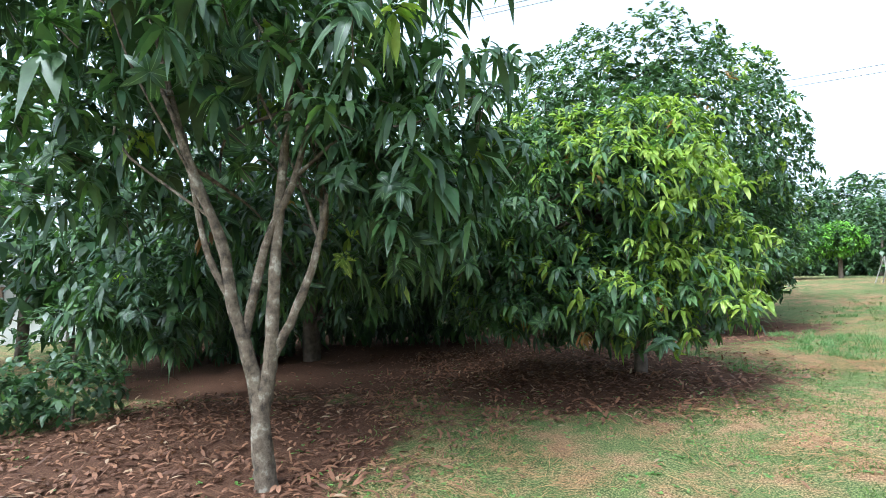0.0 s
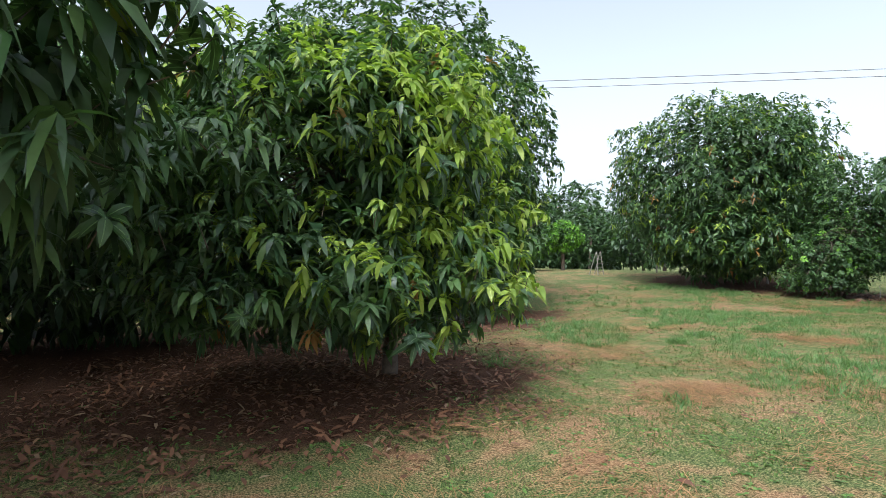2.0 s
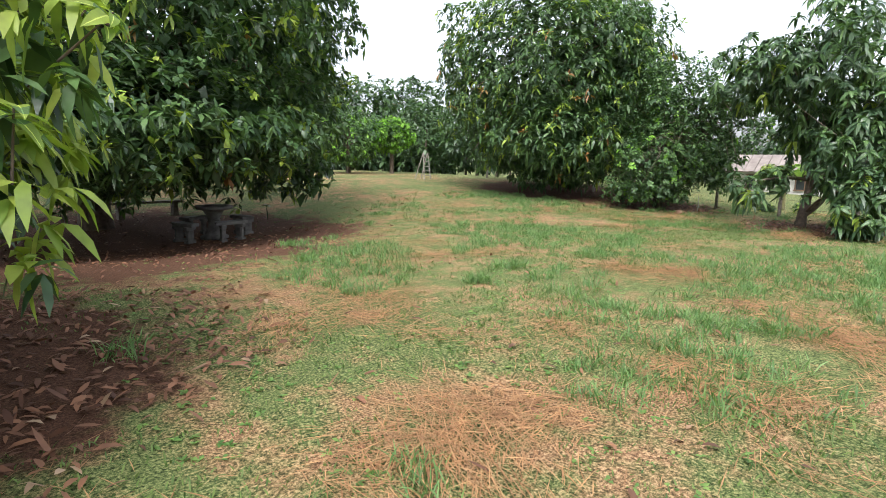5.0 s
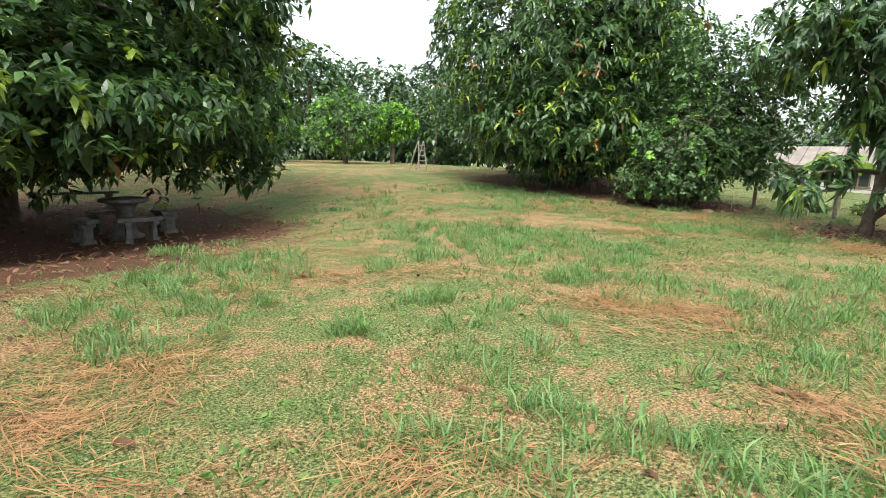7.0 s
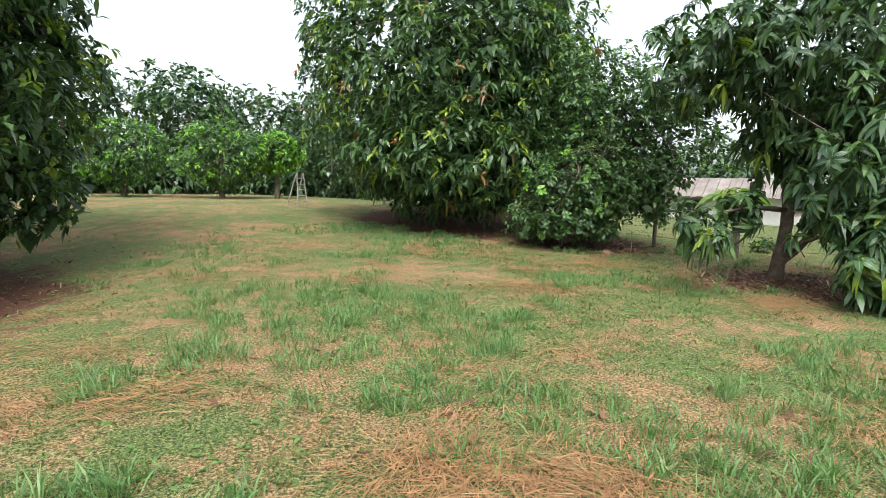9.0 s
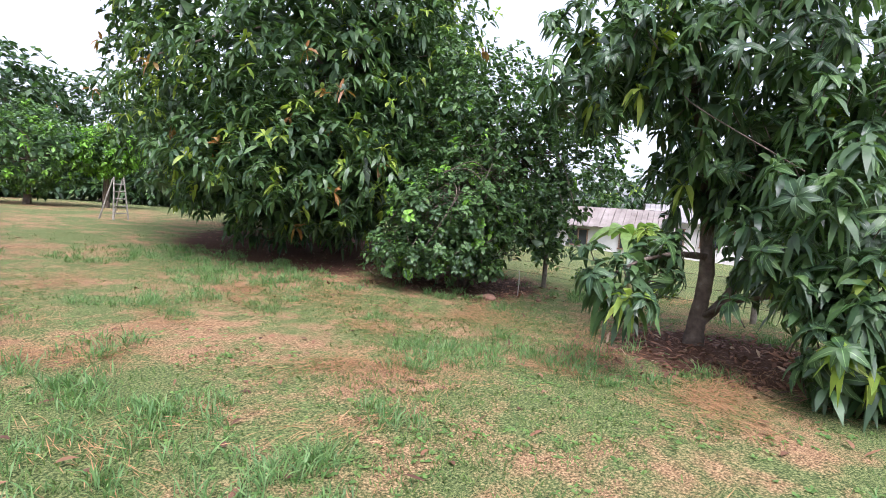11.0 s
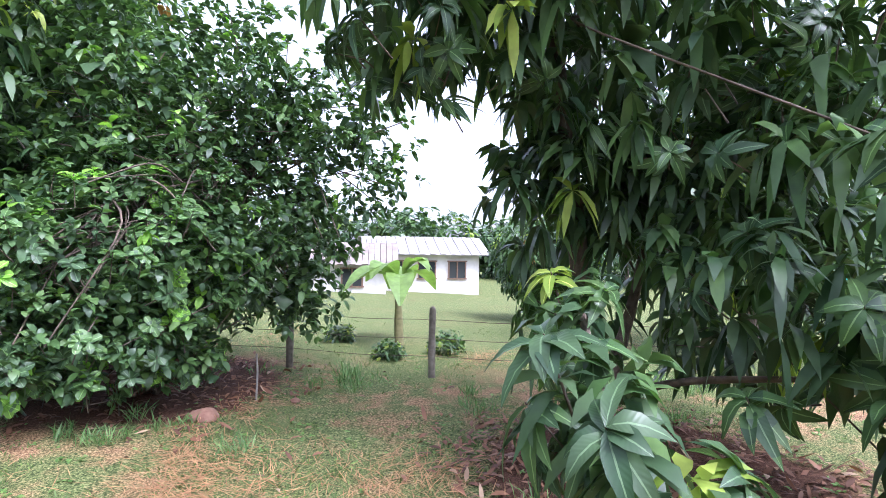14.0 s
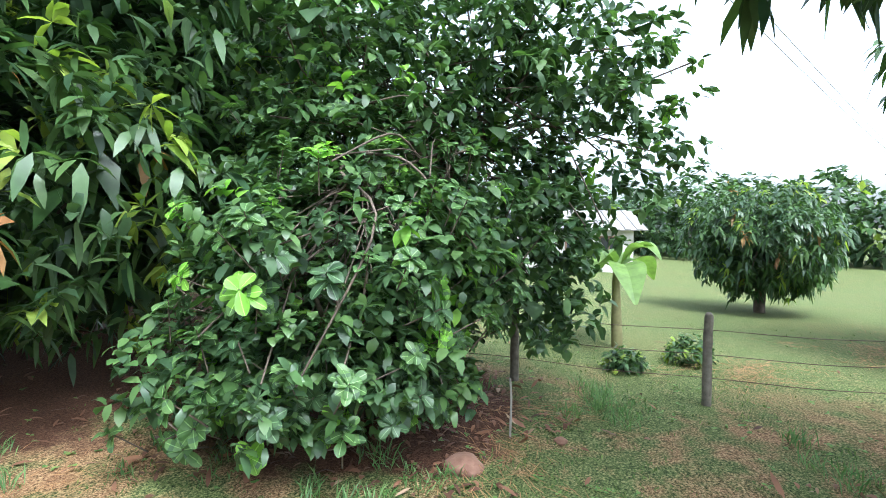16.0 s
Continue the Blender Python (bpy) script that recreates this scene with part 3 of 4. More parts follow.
# taller dark citrus behind it at the fence
tree("citrus_tree", (12.4, 9.3, .12), [[(12.4, 9.3, .05, .1), (12.35, 9.2, .6, .08), (12.1, 9.0, 1.6, .055), (11.8, 8.7, 3.0, .03)], [(12.4, 9.25, .3, .06), (12.5, 8.7, 1.0, .045), (12.3, 8.0, 2.0, .03), (12.0, 7.4, 2.8, .014)]],
     [(11.9, 8.7, 3.3, 1.4, 1.5, 1.5, 900, .8), (12.1, 7.8, 1.9, 1.0, 1.2, 1.3, 620, .7), (12.4, 9.4, 1.9, 1.1, 1.2, 1.3, 500, .7), (12.2, 6.9, 2.1, .6, .8, .8, 130, .9), (11.9, 7.0, 1.2, .5, .5, .7, 120, .8), (12.0, 7.3, 3.2, .9, .9, 1.0, 260, .9), (12.3, 6.5, 2.9, .7, .8, 1.0, 150, .9)],
     "tall dark citrus tree with thin open twigs beside the fence", mats=LIME, per=7, length=.12, width=.075, droop=.25, weights=(7, 3, .25, 0), boughs=90, bough_r=.022, inner=60, seed=26)

# leaning mango with boughs down to the grass
RT_STEMS = [[(10.32, 4.2, -.05, .135), (10.36, 4.19, .3, .1), (10.5, 4.15, .85, .086), (10.6, 4.2, 1.4, .085), (10.45, 4.3, 2.3, .07), (10.2, 4.5, 3.4, .045), (10.0, 4.6, 4.4, .02)],
            [(10.36, 4.19, .25, .07), (10.6, 3.95, .55, .058), (10.8, 3.75, 1.0, .048), (10.8, 3.5, 2.2, .03)], [(10.4, 4.15, .35, .036), (9.8, 3.7, .7, .026), (9.0, 3.1, .9, .014)], [(10.5, 4.2, 1.1, .05), (9.6, 4.35, 1.15, .03), (8.7, 4.45, 1.1, .018), (8.1, 4.5, 1.0, .01)],
            [(10.6, 4.2, 1.3, .05), (10.7, 4.35, 2.2, .04), (10.6, 4.5, 3.2, .025)]]
tree("mango_tree", (10.32, 4.2, 0), RT_STEMS,
     [(10.2, 3.7, 3.6, 1.7, 1.6, 1.5, 400, .7), (9.6, 2.95, 1.8, 1.25, .95, 1.2, 260, .5), (8.65, 2.6, .7, .52, .45, .6, 110, .5), (8.05, 4.45, .9, .45, .3, .34, 24, .6), (9.3, 4.45, 1.15, .45, .28, .33, 22, .6), (9.85, 5.15, 3.5, 1.15, 1.1, .85, 220, .7), (10.55, 4.25, 2.2, .8, .8, .7, 110, .6), (10.9, 3.0, 2.0, 1.1, 1.1, 1.3, 130, .5)],
     "leaning mango tree with long drooping leaves reaching the grass", weights=(6, 4, .25, .03), bark=BARK_DARK, boughs=22, bough_r=.018,
     near=lambda p, o: (p[:, 0] < 9.8), clusters=MANGO_CLUSTERS, near_weights=(4, 5, .12), inner=24, seed=17)

# second tree on that side
tree("mango_tree", (15.6, 0.6, 0), [[(15.6, .6, -.05, .16), (15.6, .6, 1.0, .12), (15.5, .7, 3.0, .06)]],
     [(15.4, .8, 3.0, 2.1, 2.2, 1.9, 650, .4), (14.9, 1.6, 2.2, 1.3, 1.4, 1.2, 240, .4)], "mango tree with drooping blue-green leaves at the fence", per=8, weights=(6, 3, .2, .05), length=.26, width=.09, inner=80, seed=18)

# small tree at the start of the path
tree("citrus_tree", (-6.0, -4.15, 0), [[(-6.0, -4.15, -.03, .04), (-6.0, -4.17, .6, .03), (-6.05, -4.2, 1.6, .02)]],
     [(-5.98, -4.2, 1.8, .4, .42, .8, 120, .6), (-6.1, -4.15, .85, .36, .35, .3, 40, .6)], "young citrus tree with broad glossy leaves", mats=LIME, per=7, length=.13, width=.07, droop=.25, weights=(7, 2, .2, 0), boughs=14, bough_r=.015, seed=19)

# trees past the fence and at the lawn's end
tree("mango_tree", (20.6, 3.4, -.16), [[(20.6, 3.4, -.3, .12), (20.6, 3.4, .8, .1), (20.5, 3.3, 2.2, .05)]],
     [(20.6, 3.4, 1.4, 1.6, 1.6, 1.2, 1200, .4)], "rounded mango tree on the neighbouring lawn", per=8, weights=(5, 4, .4, .1), length=.18, width=.07, inner=200, shape=small_leaves_np, seed=20)
for i, (x, y, r, z) in enumerate(((9.9, 26.6, 2.1, 2.0), (12.1, 25.6, 1.25, 2.1), (6.6, 29.5, 2.0, 2.0))):
    b = float(rise(x, y))
    tree("fruit_tree", (x, y, b), [[(x, y, b - .1, .14), (x, y, b + .8, .11), (x, y, b + 2, .06)]],
         [(x, y, b + z, r, r, r * .78, 900, .35)], "rounded light green fruit tree at the end of the lawn", mats=LIME, per=7, length=.19, width=.1, droop=.3, shape=small_leaves_np,
         weights=(0, 3, 5, 0) if i == 1 else (.3, 5, 1.4, 0), group="fruit trees at the lawn's end", inner=120, seed=30 + i, boughs=8)


# ---- distant woods ----
def woods(name, crowns, label, seed, leaf=.6, per_crown=300, tones=(8, 2.5, .2, .02)):
    rng = np.random.default_rng(seed)
    pos, out = whorl_points([(x, y, z, r, r, r * .95, int(per_crown * .6), .4) for x, y, z, r in crowns], rng, .3 if leaf > .3 else .05)
    s = whorl_leaves(pos, out, rng, 6, leaf, leaf * .5, .3, tones, shape=small_leaves_np)
    v, p, k = joined([s])
    lines = [[(x, y, -.3, .05 * r), (x + .1 * r, y, z, .03 * r)] for x, y, z, r in crowns]
    tv, tp = tube_np(lines, 6)
    root = tagged(new(name), label, "woods")
    part(root, "foliage", mesh_np("foliage", v, p, MANGO, k), kind="stuff")
    part(root, "trunks", mesh_np("trunks", tv, tp, [BARK_DARK]), kind="stuff")
    return root


_w = np.random.default_rng(5)
north = [(x + _w.uniform(-1, 1), 40 + _w.uniform(-1.5, 5), _w.uniform(4.2, 6.6), _w.uniform(3.0, 4.4)) for x in np.arange(-9, 30, 2.9)]
north += [(x, 36.0 + _w.uniform(-.5, .5), 1.3, 1.7) for x in np.arange(-9, 24, 2.4)]
woods("woods", north, "mixed green trees closing the far end of the lawn", 41, .52, 640, (9, 1.8, .05, .02))
north2 = [(20 + _w.uniform(-1, 1), y, _w.uniform(2.0, 4.0), _w.uniform(2.0, 3.0)) for y in np.arange(17, 36, 2.6)]
woods("woods", north2, "dark trees along the fence behind the tall mango", 42, .44, 520, (10, .8, 0, 0))
east = [(47 + _w.uniform(-3, 6), y, _w.uniform(.9, 2.6), _w.uniform(2.6, 3.8)) for y in np.arange(-38, 36, 2.2)]
woods("woods", east, "distant tree line beyond the houses", 43, .75, 300)
west = [(-17 + _w.uniform(-1.5, 1.5), y, _w.uniform(1.4, 3.6), _w.uniform(1.8, 2.8)) for y in np.arange(-4, 20, 2.0)]
west += [(x, 17.5 + _w.uniform(-1, 1), _w.uniform(2.0, 4.5), _w.uniform(2.2, 3.2)) for x in np.arange(-16, -7, 2.2)]
woods("woods", west, "dense dark trees along the plot's edge", 44, .52, 190, (10, .6, 0, 0))
under = [(x + _w.uniform(-.4, .4), 10.6 + .12 * (x + 8) + _w.uniform(-.6, .6), _w.uniform(.5, 1.5), _w.uniform(.9, 1.3)) for x in np.arange(-15, -6, 1.3)]
woods("undergrowth", under, "dark low shrubs in the shade behind the trees", 46, .22, 260)
tufty = [(14.3, 5.6, .12, .3), (13.6, 6.35, .1, .24), (14.8, 7.4, .12, .28)]
woods("undergrowth", tufty, "small leafy shrubs growing at the wire fence", 48, .1, 260, (2, 5, 1, 0))
shrubs = [(-13.2, .2, .35, .6), (-12.6, 1.0, .4, .6), (-14.0, -.8, .4, .7), (-14.6, .8, .8, 1.0), (-13.4, 2.0, .7, .9)]
woods("undergrowth", shrubs, "low green shrubs at the edge of the leaf litter", 47, .16, 200, (9, 1, 0, 0))
# Never in view: these crowns only close the ring of trees for the lighting.
south = [(x, -24 + _w.uniform(-3, 3), _w.uniform(2, 4), _w.uniform(2.6, 3.8)) for x in np.arange(-26, 36, 4)]
woods("woods", south, "unseen trees added for the light behind the start of the path", 45, .8, 120)


# ---- built things ----
def box(bm, x0, y0, z0, x1, y1, z1, bevel=0.0, m=None, slot=0):
    g = bmesh.ops.create_cube(bm, size=1.0)
    bmesh.ops.scale(bm, vec=(x1 - x0, y1 - y0, z1 - z0), verts=g["verts"])
    bmesh.ops.translate(bm, vec=((x0 + x1) / 2, (y0 + y1) / 2, (z0 + z1) / 2), verts=g["verts"])
    faces = set(f for v in g["verts"] for f in v.link_faces)
    for f in faces:
        f.material_index = slot
    if m is not None:
        bmesh.ops.transform(bm, matrix=m, verts=g["verts"])
    if bevel:
        bmesh.ops.bevel(bm, geom=list(set(e for v in g["verts"] for e in v.link_edges)), offset=bevel, segments=2, affect="EDGES")


def finished(bm, name, mats):
    me = bpy.data.meshes.new(name)
    bm.to_mesh(me)
    bm.free()
    for m in mats:
        me.materials.append(m)
    return me


def lathe(profile, name, mat, sides=28):
    bm = bmesh.new()
    rings = []
    for r, z in profile:
        rings.append([bm.verts.new((r * math.cos(2 * math.pi * i / sides), r * math.sin(2 * math.pi * i / sides), z)) for i in range(sides)])
    for a, b in zip(rings, rings[1:]):
        for i in range(sides):
            bm.faces.new((a[i], a[(i + 1) % sides], b[(i + 1) % sides], b[i]))
    bm.faces.new(rings[-1])
    bm.faces.new(rings[0][::-1])
    for f in bm.faces:
        f.smooth = True
    return finished(bm, name, [mat])


# round concrete table with curved benches
def stone_table(x, y):
    z = float(rise(x, y))
    root = tagged(new("stone_table"), "round weathered concrete garden table under the mango tree", "table")
    root.location = (x, y, z)
    bpy.context.view_layer.update()
    for nm, prof in (("top", [(.02, .66), (.36, .66), (.41, .675), (.42, .70), (.41, .73), (.37, .74), (.02, .74)]),
                     ("pedestal", [(.30, -.02), (.30, .05), (.20, .10), (.14, .25), (.13, .45), (.19, .58), (.26, .66), (.02, .66)])):
        o = new(nm, lathe(prof, nm, CONCRETE))
        o.parent = root
    return root


def stone_bench(x, y, turn):
    z = float(rise(x, y))
    root = tagged(new("stone_bench"), "curved weathered concrete bench beside the round table", "bench", group="benches round the table")
    root.matrix_world = pose(x, y, z, 0, 0, turn)
    bm = bmesh.new()
    n, r0, r1 = 10, .80, 1.06
    rows = []
    for i in range(n + 1):
        a = radians(-21 + 42 * i / n)
        rows.append([bm.verts.new((r * math.cos(a) - .93, r * math.sin(a), zz)) for r, zz in ((r0, .36), (r1, .36), (r1, .43), (r0, .43))])
    for a, b in zip(rows, rows[1:]):
        for k in range(4):
            bm.faces.new((a[k], a[(k + 1) % 4], b[(k + 1) % 4], b[k]))
    bm.faces.new(rows[0][::-1])
    bm.faces.new(rows[-1])
    bmesh.ops.recalc_face_normals(bm, faces=bm.faces)
    bmesh.ops.bevel(bm, geom=[e for e in bm.edges if e.calc_face_angle(0) > 1], offset=.012, segments=2, affect="EDGES")
    o = new("seat", finished(bm, "seat", [CONCRETE]))
    o.parent = root
    for s in (-1, 1):
        bm = bmesh.new()
        box(bm, -.12, -.06, -.03, .12, .06, .07, .012)
        box(bm, -.08, -.045, .06, .08, .045, .30, .015)
        box(bm, -.13, -.055, .29, .13, .055, .362, .012)
        o = new("leg", finished(bm, "leg", [CONCRETE]))
        o.parent = root
        o.matrix_basis = pose(0, s * .2, 0, 0, 0, s * 13)


TX, TY = -0.8, 11.9
stone_table(TX, TY)
for a in (15, 110, 200, 285):
    stone_bench(TX + .72 * math.cos(radians(a)), TY + .72 * math.sin(radians(a)), a)


def log_bench(x, y, turn):
    z = float(rise(x, y))
    root = tagged(new("wooden_bench"), "low plank bench on two posts under the mango tree", "bench")
    root.matrix_world = pose(x, y, z, 0, 0, turn)
    bm = bmesh.new()
    box(bm, -.9, -.15, .38, .9, .15, .44, .01)
    o = new("seat", finished(bm, "seat", [POST_WOOD]))
    o.parent = root
    for s in (-.7, .7):
        bm = bmesh.new()
        box(bm, s - .06, -.12, -.05, s + .06, .12, .38, .01)
        o = new("leg", finished(bm, "leg", [POST_WOOD]))
        o.parent = root


log_bench(-1.6, 15.6, 12)


# ladder-like wooden stand at the far end of the lawn
def wooden_ladder(x, y):
    z = float(rise(x, y))
    root = tagged(new("wooden_ladder"), "small pale wooden stepladder standing on the lawn", "ladder")
    root.matrix_world = pose(x, y, z, 0, 0, 20) @ Matrix.Scale(.85, 4)
    for nm, a, bb in (("rail", (-.28, 0, 0), (-.18, .12, 1.35)), ("rail", (.28, 0, 0), (.18, .12, 1.35)), ("leg", (-.26, .6, 0), (-.18, .16, 1.3)), ("leg", (.26, .6, 0), (.18, .16, 1.3))):
        v, p = tube_np([[(*a, .028), (*bb, .025)]], 8, 0.02)
        o = new(nm, mesh_np(nm, v, p, [LADDER_WOOD]))
        o.parent = root
    for k in range(5):
        t = .15 + .17 * k
        v, p = tube_np([[(-.28 + .1 * t, .12 * t, 1.35 * t, .02), (.28 - .1 * t, .12 * t, 1.35 * t, .02)]], 6, 0.02)
        o = new("rung", mesh_np("rung", v, p, [LADDER_WOOD]))
        o.parent = root


wooden_ladder(9.7, 18.6)


# fence of posts and wires
POSTS = [(12.75, 2.0), (12.75, 3.83), (12.72, 5.64), (12.76, 7.45), (12.8, 9.0), (12.88, 10.7), (12.95, 12.26), (13.0, 13.7), (13.1, 15.4), (13.2, 17.1), (13.3, 18.8)]
fence = tagged(new("fence"), "wire fence on rough dark posts along the lawn", "fence")
for i, (x, y) in enumerate(POSTS):
    z = float(rise(x, y))
    v, p = tube_np([[(x, y, z - .1, .045), (x + .01, y, z + .5, .042), (x + .015, y - .01, z + .84, .04), (x + .015, y - .01, z + .86, .012)]], 9, .05)
    part(fence, "post", mesh_np("post", v, p, [POST_PALE if i in (5, 6, 7) else POST_WOOD]), "pale post" if i in (5, 6, 7) else "")
for hgt in (.25, .47, .7):
    line = []
    for (xa, ya), (xb, yb) in zip(POSTS, POSTS[1:]):
        for s in (0, .5):
            x, y = xa + (xb - xa) * s, ya + (yb - ya) * s
            line.append((x, y, float(rise(x, y)) + hgt - .03 * (s > 0), .0035))
    v, p = tube_np([line], 5, 0)
    part(fence, "wire", mesh_np("wire", v, p, [WIRE]))

# iron stake and stone by the lime tree
v, p = tube_np([[(11.3, 7.23, -.05, .010), (11.31, 7.22, .35, .009), (11.3, 7.23, .5, .008)]], 8, .03)
tagged(new("stake", mesh_np("stake", v, p, [LADDER_WOOD])), "thin pale stake in the ground by the lime tree", "stake")


def stone(x, y, r, seed):
    bm = bmesh.new()
    bmesh.ops.create_icosphere(bm, subdivisions=3, radius=r)
    for q in bm.verts:
        d = noise.noise(q.co * (2.2 / r) * .5 + Vector((seed, 0, 0)))
        q.co *= 1 + .3 * d
        q.co.z *= .5
    for f in bm.faces:
        f.smooth = True
    o = tagged(new("stone", finished(bm, "stone", [STONE])), "reddish brown stone lying in the dry grass", "stone")
    o.location = (x, y, float(rise(x, y)) + r * .18)


stone(10.68, 7.42, .13, 1)
stone(11.35, 6.85, .05, 5)


# banana plant beyond the fence
def banana(x, y, hgt):
    z = float(rise(x, y))
    rng = np.random.default_rng(8)
    root = tagged(new("banana_plant"), "young banana plant with pale arching leaves", "plant")
    root.location = (x, y, z)
    v, p = tube_np([[(0, 0, -.1, .08), (0, .02, .6, .06), (.02, .02, 1.1, .045)]], 10, .03)
    o = new("stem", mesh_np("stem", v, p, [BANANA_STEM]))
    o.parent = root
    for i in range(10):
        a, el = i * 2.4, radians(rng.uniform(25, 70))
        w = Vector((math.cos(a) * math.cos(el), math.sin(a) * math.cos(el), math.sin(el)))
        side = w.cross(Vector((0, 0, 1))).normalized()
        ln = hgt * rng.uniform(.6, .85)
        vs, fs = [], []
        for k in range(11):
            s = k / 10
            c = Vector((0, 0, 1.05)) + w * ln * s + Vector((0, 0, -.75 * ln * s * s))
            wd = .02 if s < .15 else .22 * math.sin(min(1, (s - .1) / .9) * math.pi * .92 + .15)
            vs += [c - side * wd + Vector((0, 0, wd * .3)), c, c + side * wd + Vector((0, 0, wd * .3))]
        for k in range(10):
            q = 3 * k
            fs += [(q, q + 1, q + 4, q + 3), (q + 1, q + 2, q + 5, q + 4)]
        me = bpy.data.meshes.new("leaf")
        me.from_pydata([tuple(q) for q in vs], [], fs)
        me.materials.append(PALM_LEAF)
        o = new("leaf", me)
        o.parent = root


banana(14.9, 6.42, 1.75)


# houses beyond the fence
def house(name, m, length, depth, eave, ridge, roof_mat, label, windows):
    root = tagged(new(name), label, "house")
    root.matrix_world = m
    bm = bmesh.new()
    t = .15
    for x0, y0, x1, y1 in ((0, 0, length, t), (0, depth - t, length, depth), (0, t, t, depth - t), (length - t, t, length, depth - t)):
        box(bm, x0, y0, -.4, x1, y1, eave)
    for x in (0, length - t):
        vs = [bm.verts.new(q) for q in ((x, 0, eave), (x, depth, eave), (x, depth / 2, ridge), (x + t, 0, eave), (x + t, depth, eave), (x + t, depth / 2, ridge))]
        for f in ((0, 1, 2), (5, 4, 3), (0, 3, 4, 1), (1, 4, 5, 2), (2, 5, 3, 0)):
            bm.faces.new([vs[k] for k in f])
    o = new("wall", finished(bm, "wall", [WALL_WHITE]))
    o.parent = root
    bm = bmesh.new()
    slope = math.atan2(ridge - eave, depth / 2)
    run = math.hypot(ridge - eave, depth / 2) + .5
    for s in (0, 1):
        n = int((length + 1.0) / .25)
        for i in range(n):
            x0 = -.5 + i * .25
            mm = Matrix.Translation((0, depth / 2, ridge + .06)) @ (Matrix.Rotation(math.pi, 4, "Z") @ Matrix.Translation((-length, 0, 0)) if s else Matrix.Identity(4)) @ Matrix.Rotation(-slope, 4, "X")
            box(bm, x0, .02, -.03, x0 + .235, run, .0 + .03 * (i % 2), 0, mm)
    o = new("roof", finished(bm, "roof", [roof_mat]))
    o.parent = root
    for wx, wz, ww, wh, end in windows:
        w = new("window")
        w.parent = root
        w.matrix_basis = pose(0, wx, wz, 0, 0, -90) @ Matrix.Scale(-1, 4, (0, 1, 0)) if end == "left" else (pose(length, wx, wz, 0, 0, 90) if end == "right" else pose(wx, 0, wz))
        bm = bmesh.new()
        box(bm, -ww / 2, -.03, -wh / 2, ww / 2, .0, wh / 2)
        g = new("pane", finished(bm, "pane", [GLASS]))
        g.parent = w
        bm = bmesh.new()
        for a in (-ww / 2, -.03, ww / 2 - .06):
            box(bm, a, -.07, -wh / 2, a + .06, -.02, wh / 2)
        for c in (-wh / 2 - .06, wh / 2):
            box(bm, -ww / 2 - .05, -.08, c, ww / 2 + .05, -.02, c + .06)
        g = new("frame", finished(bm, "frame", [WOOD]))
        g.parent = w
    return root


house("house", pose(31.6, 10.8, -.72, 0, 0, -75), 5.4, 4.2, 2.35, 3.1, ROOF_GREY, "white rendered house with a grey pitched roof",
      [(1.2, 1.5, .9, .8, ""), (2.8, 1.5, .9, .8, ""), (4.3, 1.5, .9, .8, ""), (1.4, 1.6, .7, .7, "right"), (2.9, 1.6, .7, .7, "right")])
house("house", pose(27.3, 14.2, -.66, 0, 0, -78), 5.0, 2.8, 1.9, 2.6, ROOF_RUST, "low white outbuilding with a weathered sheet roof", [(1.3, 1.2, .9, .7, ""), (3.6, 1.2, .9, .7, "")])
house("house", pose(-23.5, 9.5, 0, 0, 0, 20), 4.0, 3.5, 2.2, 3.0, ROOF_GREY, "small pale house behind the trees", [(1.2, 1.3, .9, .8, "")])


# turquoise sheet hung far off
def tarpaulin(x, y):
    z = float(rise(x, y))
    root = tagged(new("tarpaulin"), "turquoise tarpaulin hung between two short poles", "tarpaulin")
    root.matrix_world = pose(x, y, z, 0, 0, 70)
    bm = bmesh.new()
    bmesh.ops.create_grid(bm, x_segments=16, y_segments=8, size=1)
    for q in bm.verts:
        a, b = q.co.x, q.co.y
        q.co = (a * 1.2, .08 * math.sin(a * 7) * (1 - b) * .5, .85 + b * .7 - .06 * (1 - a * a))
    bmesh.ops.solidify(bm, geom=bm.faces[:], thickness=.01)
    o = new("sheet", finished(bm, "sheet", [TARP]))
    o.parent = root
    for s in (-1.22, 1.22):
        v, p = tube_np([[(s, 0, -.1, .04), (s, 0, 1.7, .035)]], 8, .03)
        o = new("pole", mesh_np("pole", v, p, [POST_WOOD]))
        o.parent = root


tarpaulin(36.5, -12.5)


# overhead cables
def cable(a, b, sag):
    line = []
    for i in range(13):
        s = i / 12
        q = Vector(a).lerp(Vector(b), s)
        line.append((q.x, q.y, q.z - sag * 4 * s * (1 - s), .012))
    v, p = tube_np([line], 5, 0)
    tagged(new("cable", mesh_np("cable", v, p, [CABLE])), "thin grey overhead cable across the sky", "cable", group="overhead cables")


def pole(x, y, height):
    v, p = tube_np([[(x, y, -.9, .14), (x, y, height, .10)]], 12, .01)
    root = tagged(new("utility_pole", mesh_np("utility_pole", v, p, [CONCRETE])), "plain concrete utility pole carrying cables", "pole")
    return root


pole(-16.0, 22.5, 8.5)
pole(62.0, -16.0, 8.5)
for off, hz in ((0, 8.05), (.35, 7.9)):
    cable((-16.0, 22.5 + off, hz), (62.0, -16.0 + off, hz), .5)
pole(-16.0, 13.5, 9.9)
pole(62.0, -17.7, 9.9)
for off, hz in ((0, 9.6), (.3, 9.3)):
    cable((-16.0, 13.5 - off, hz), (62.0, -17.7 - off, hz), .9)


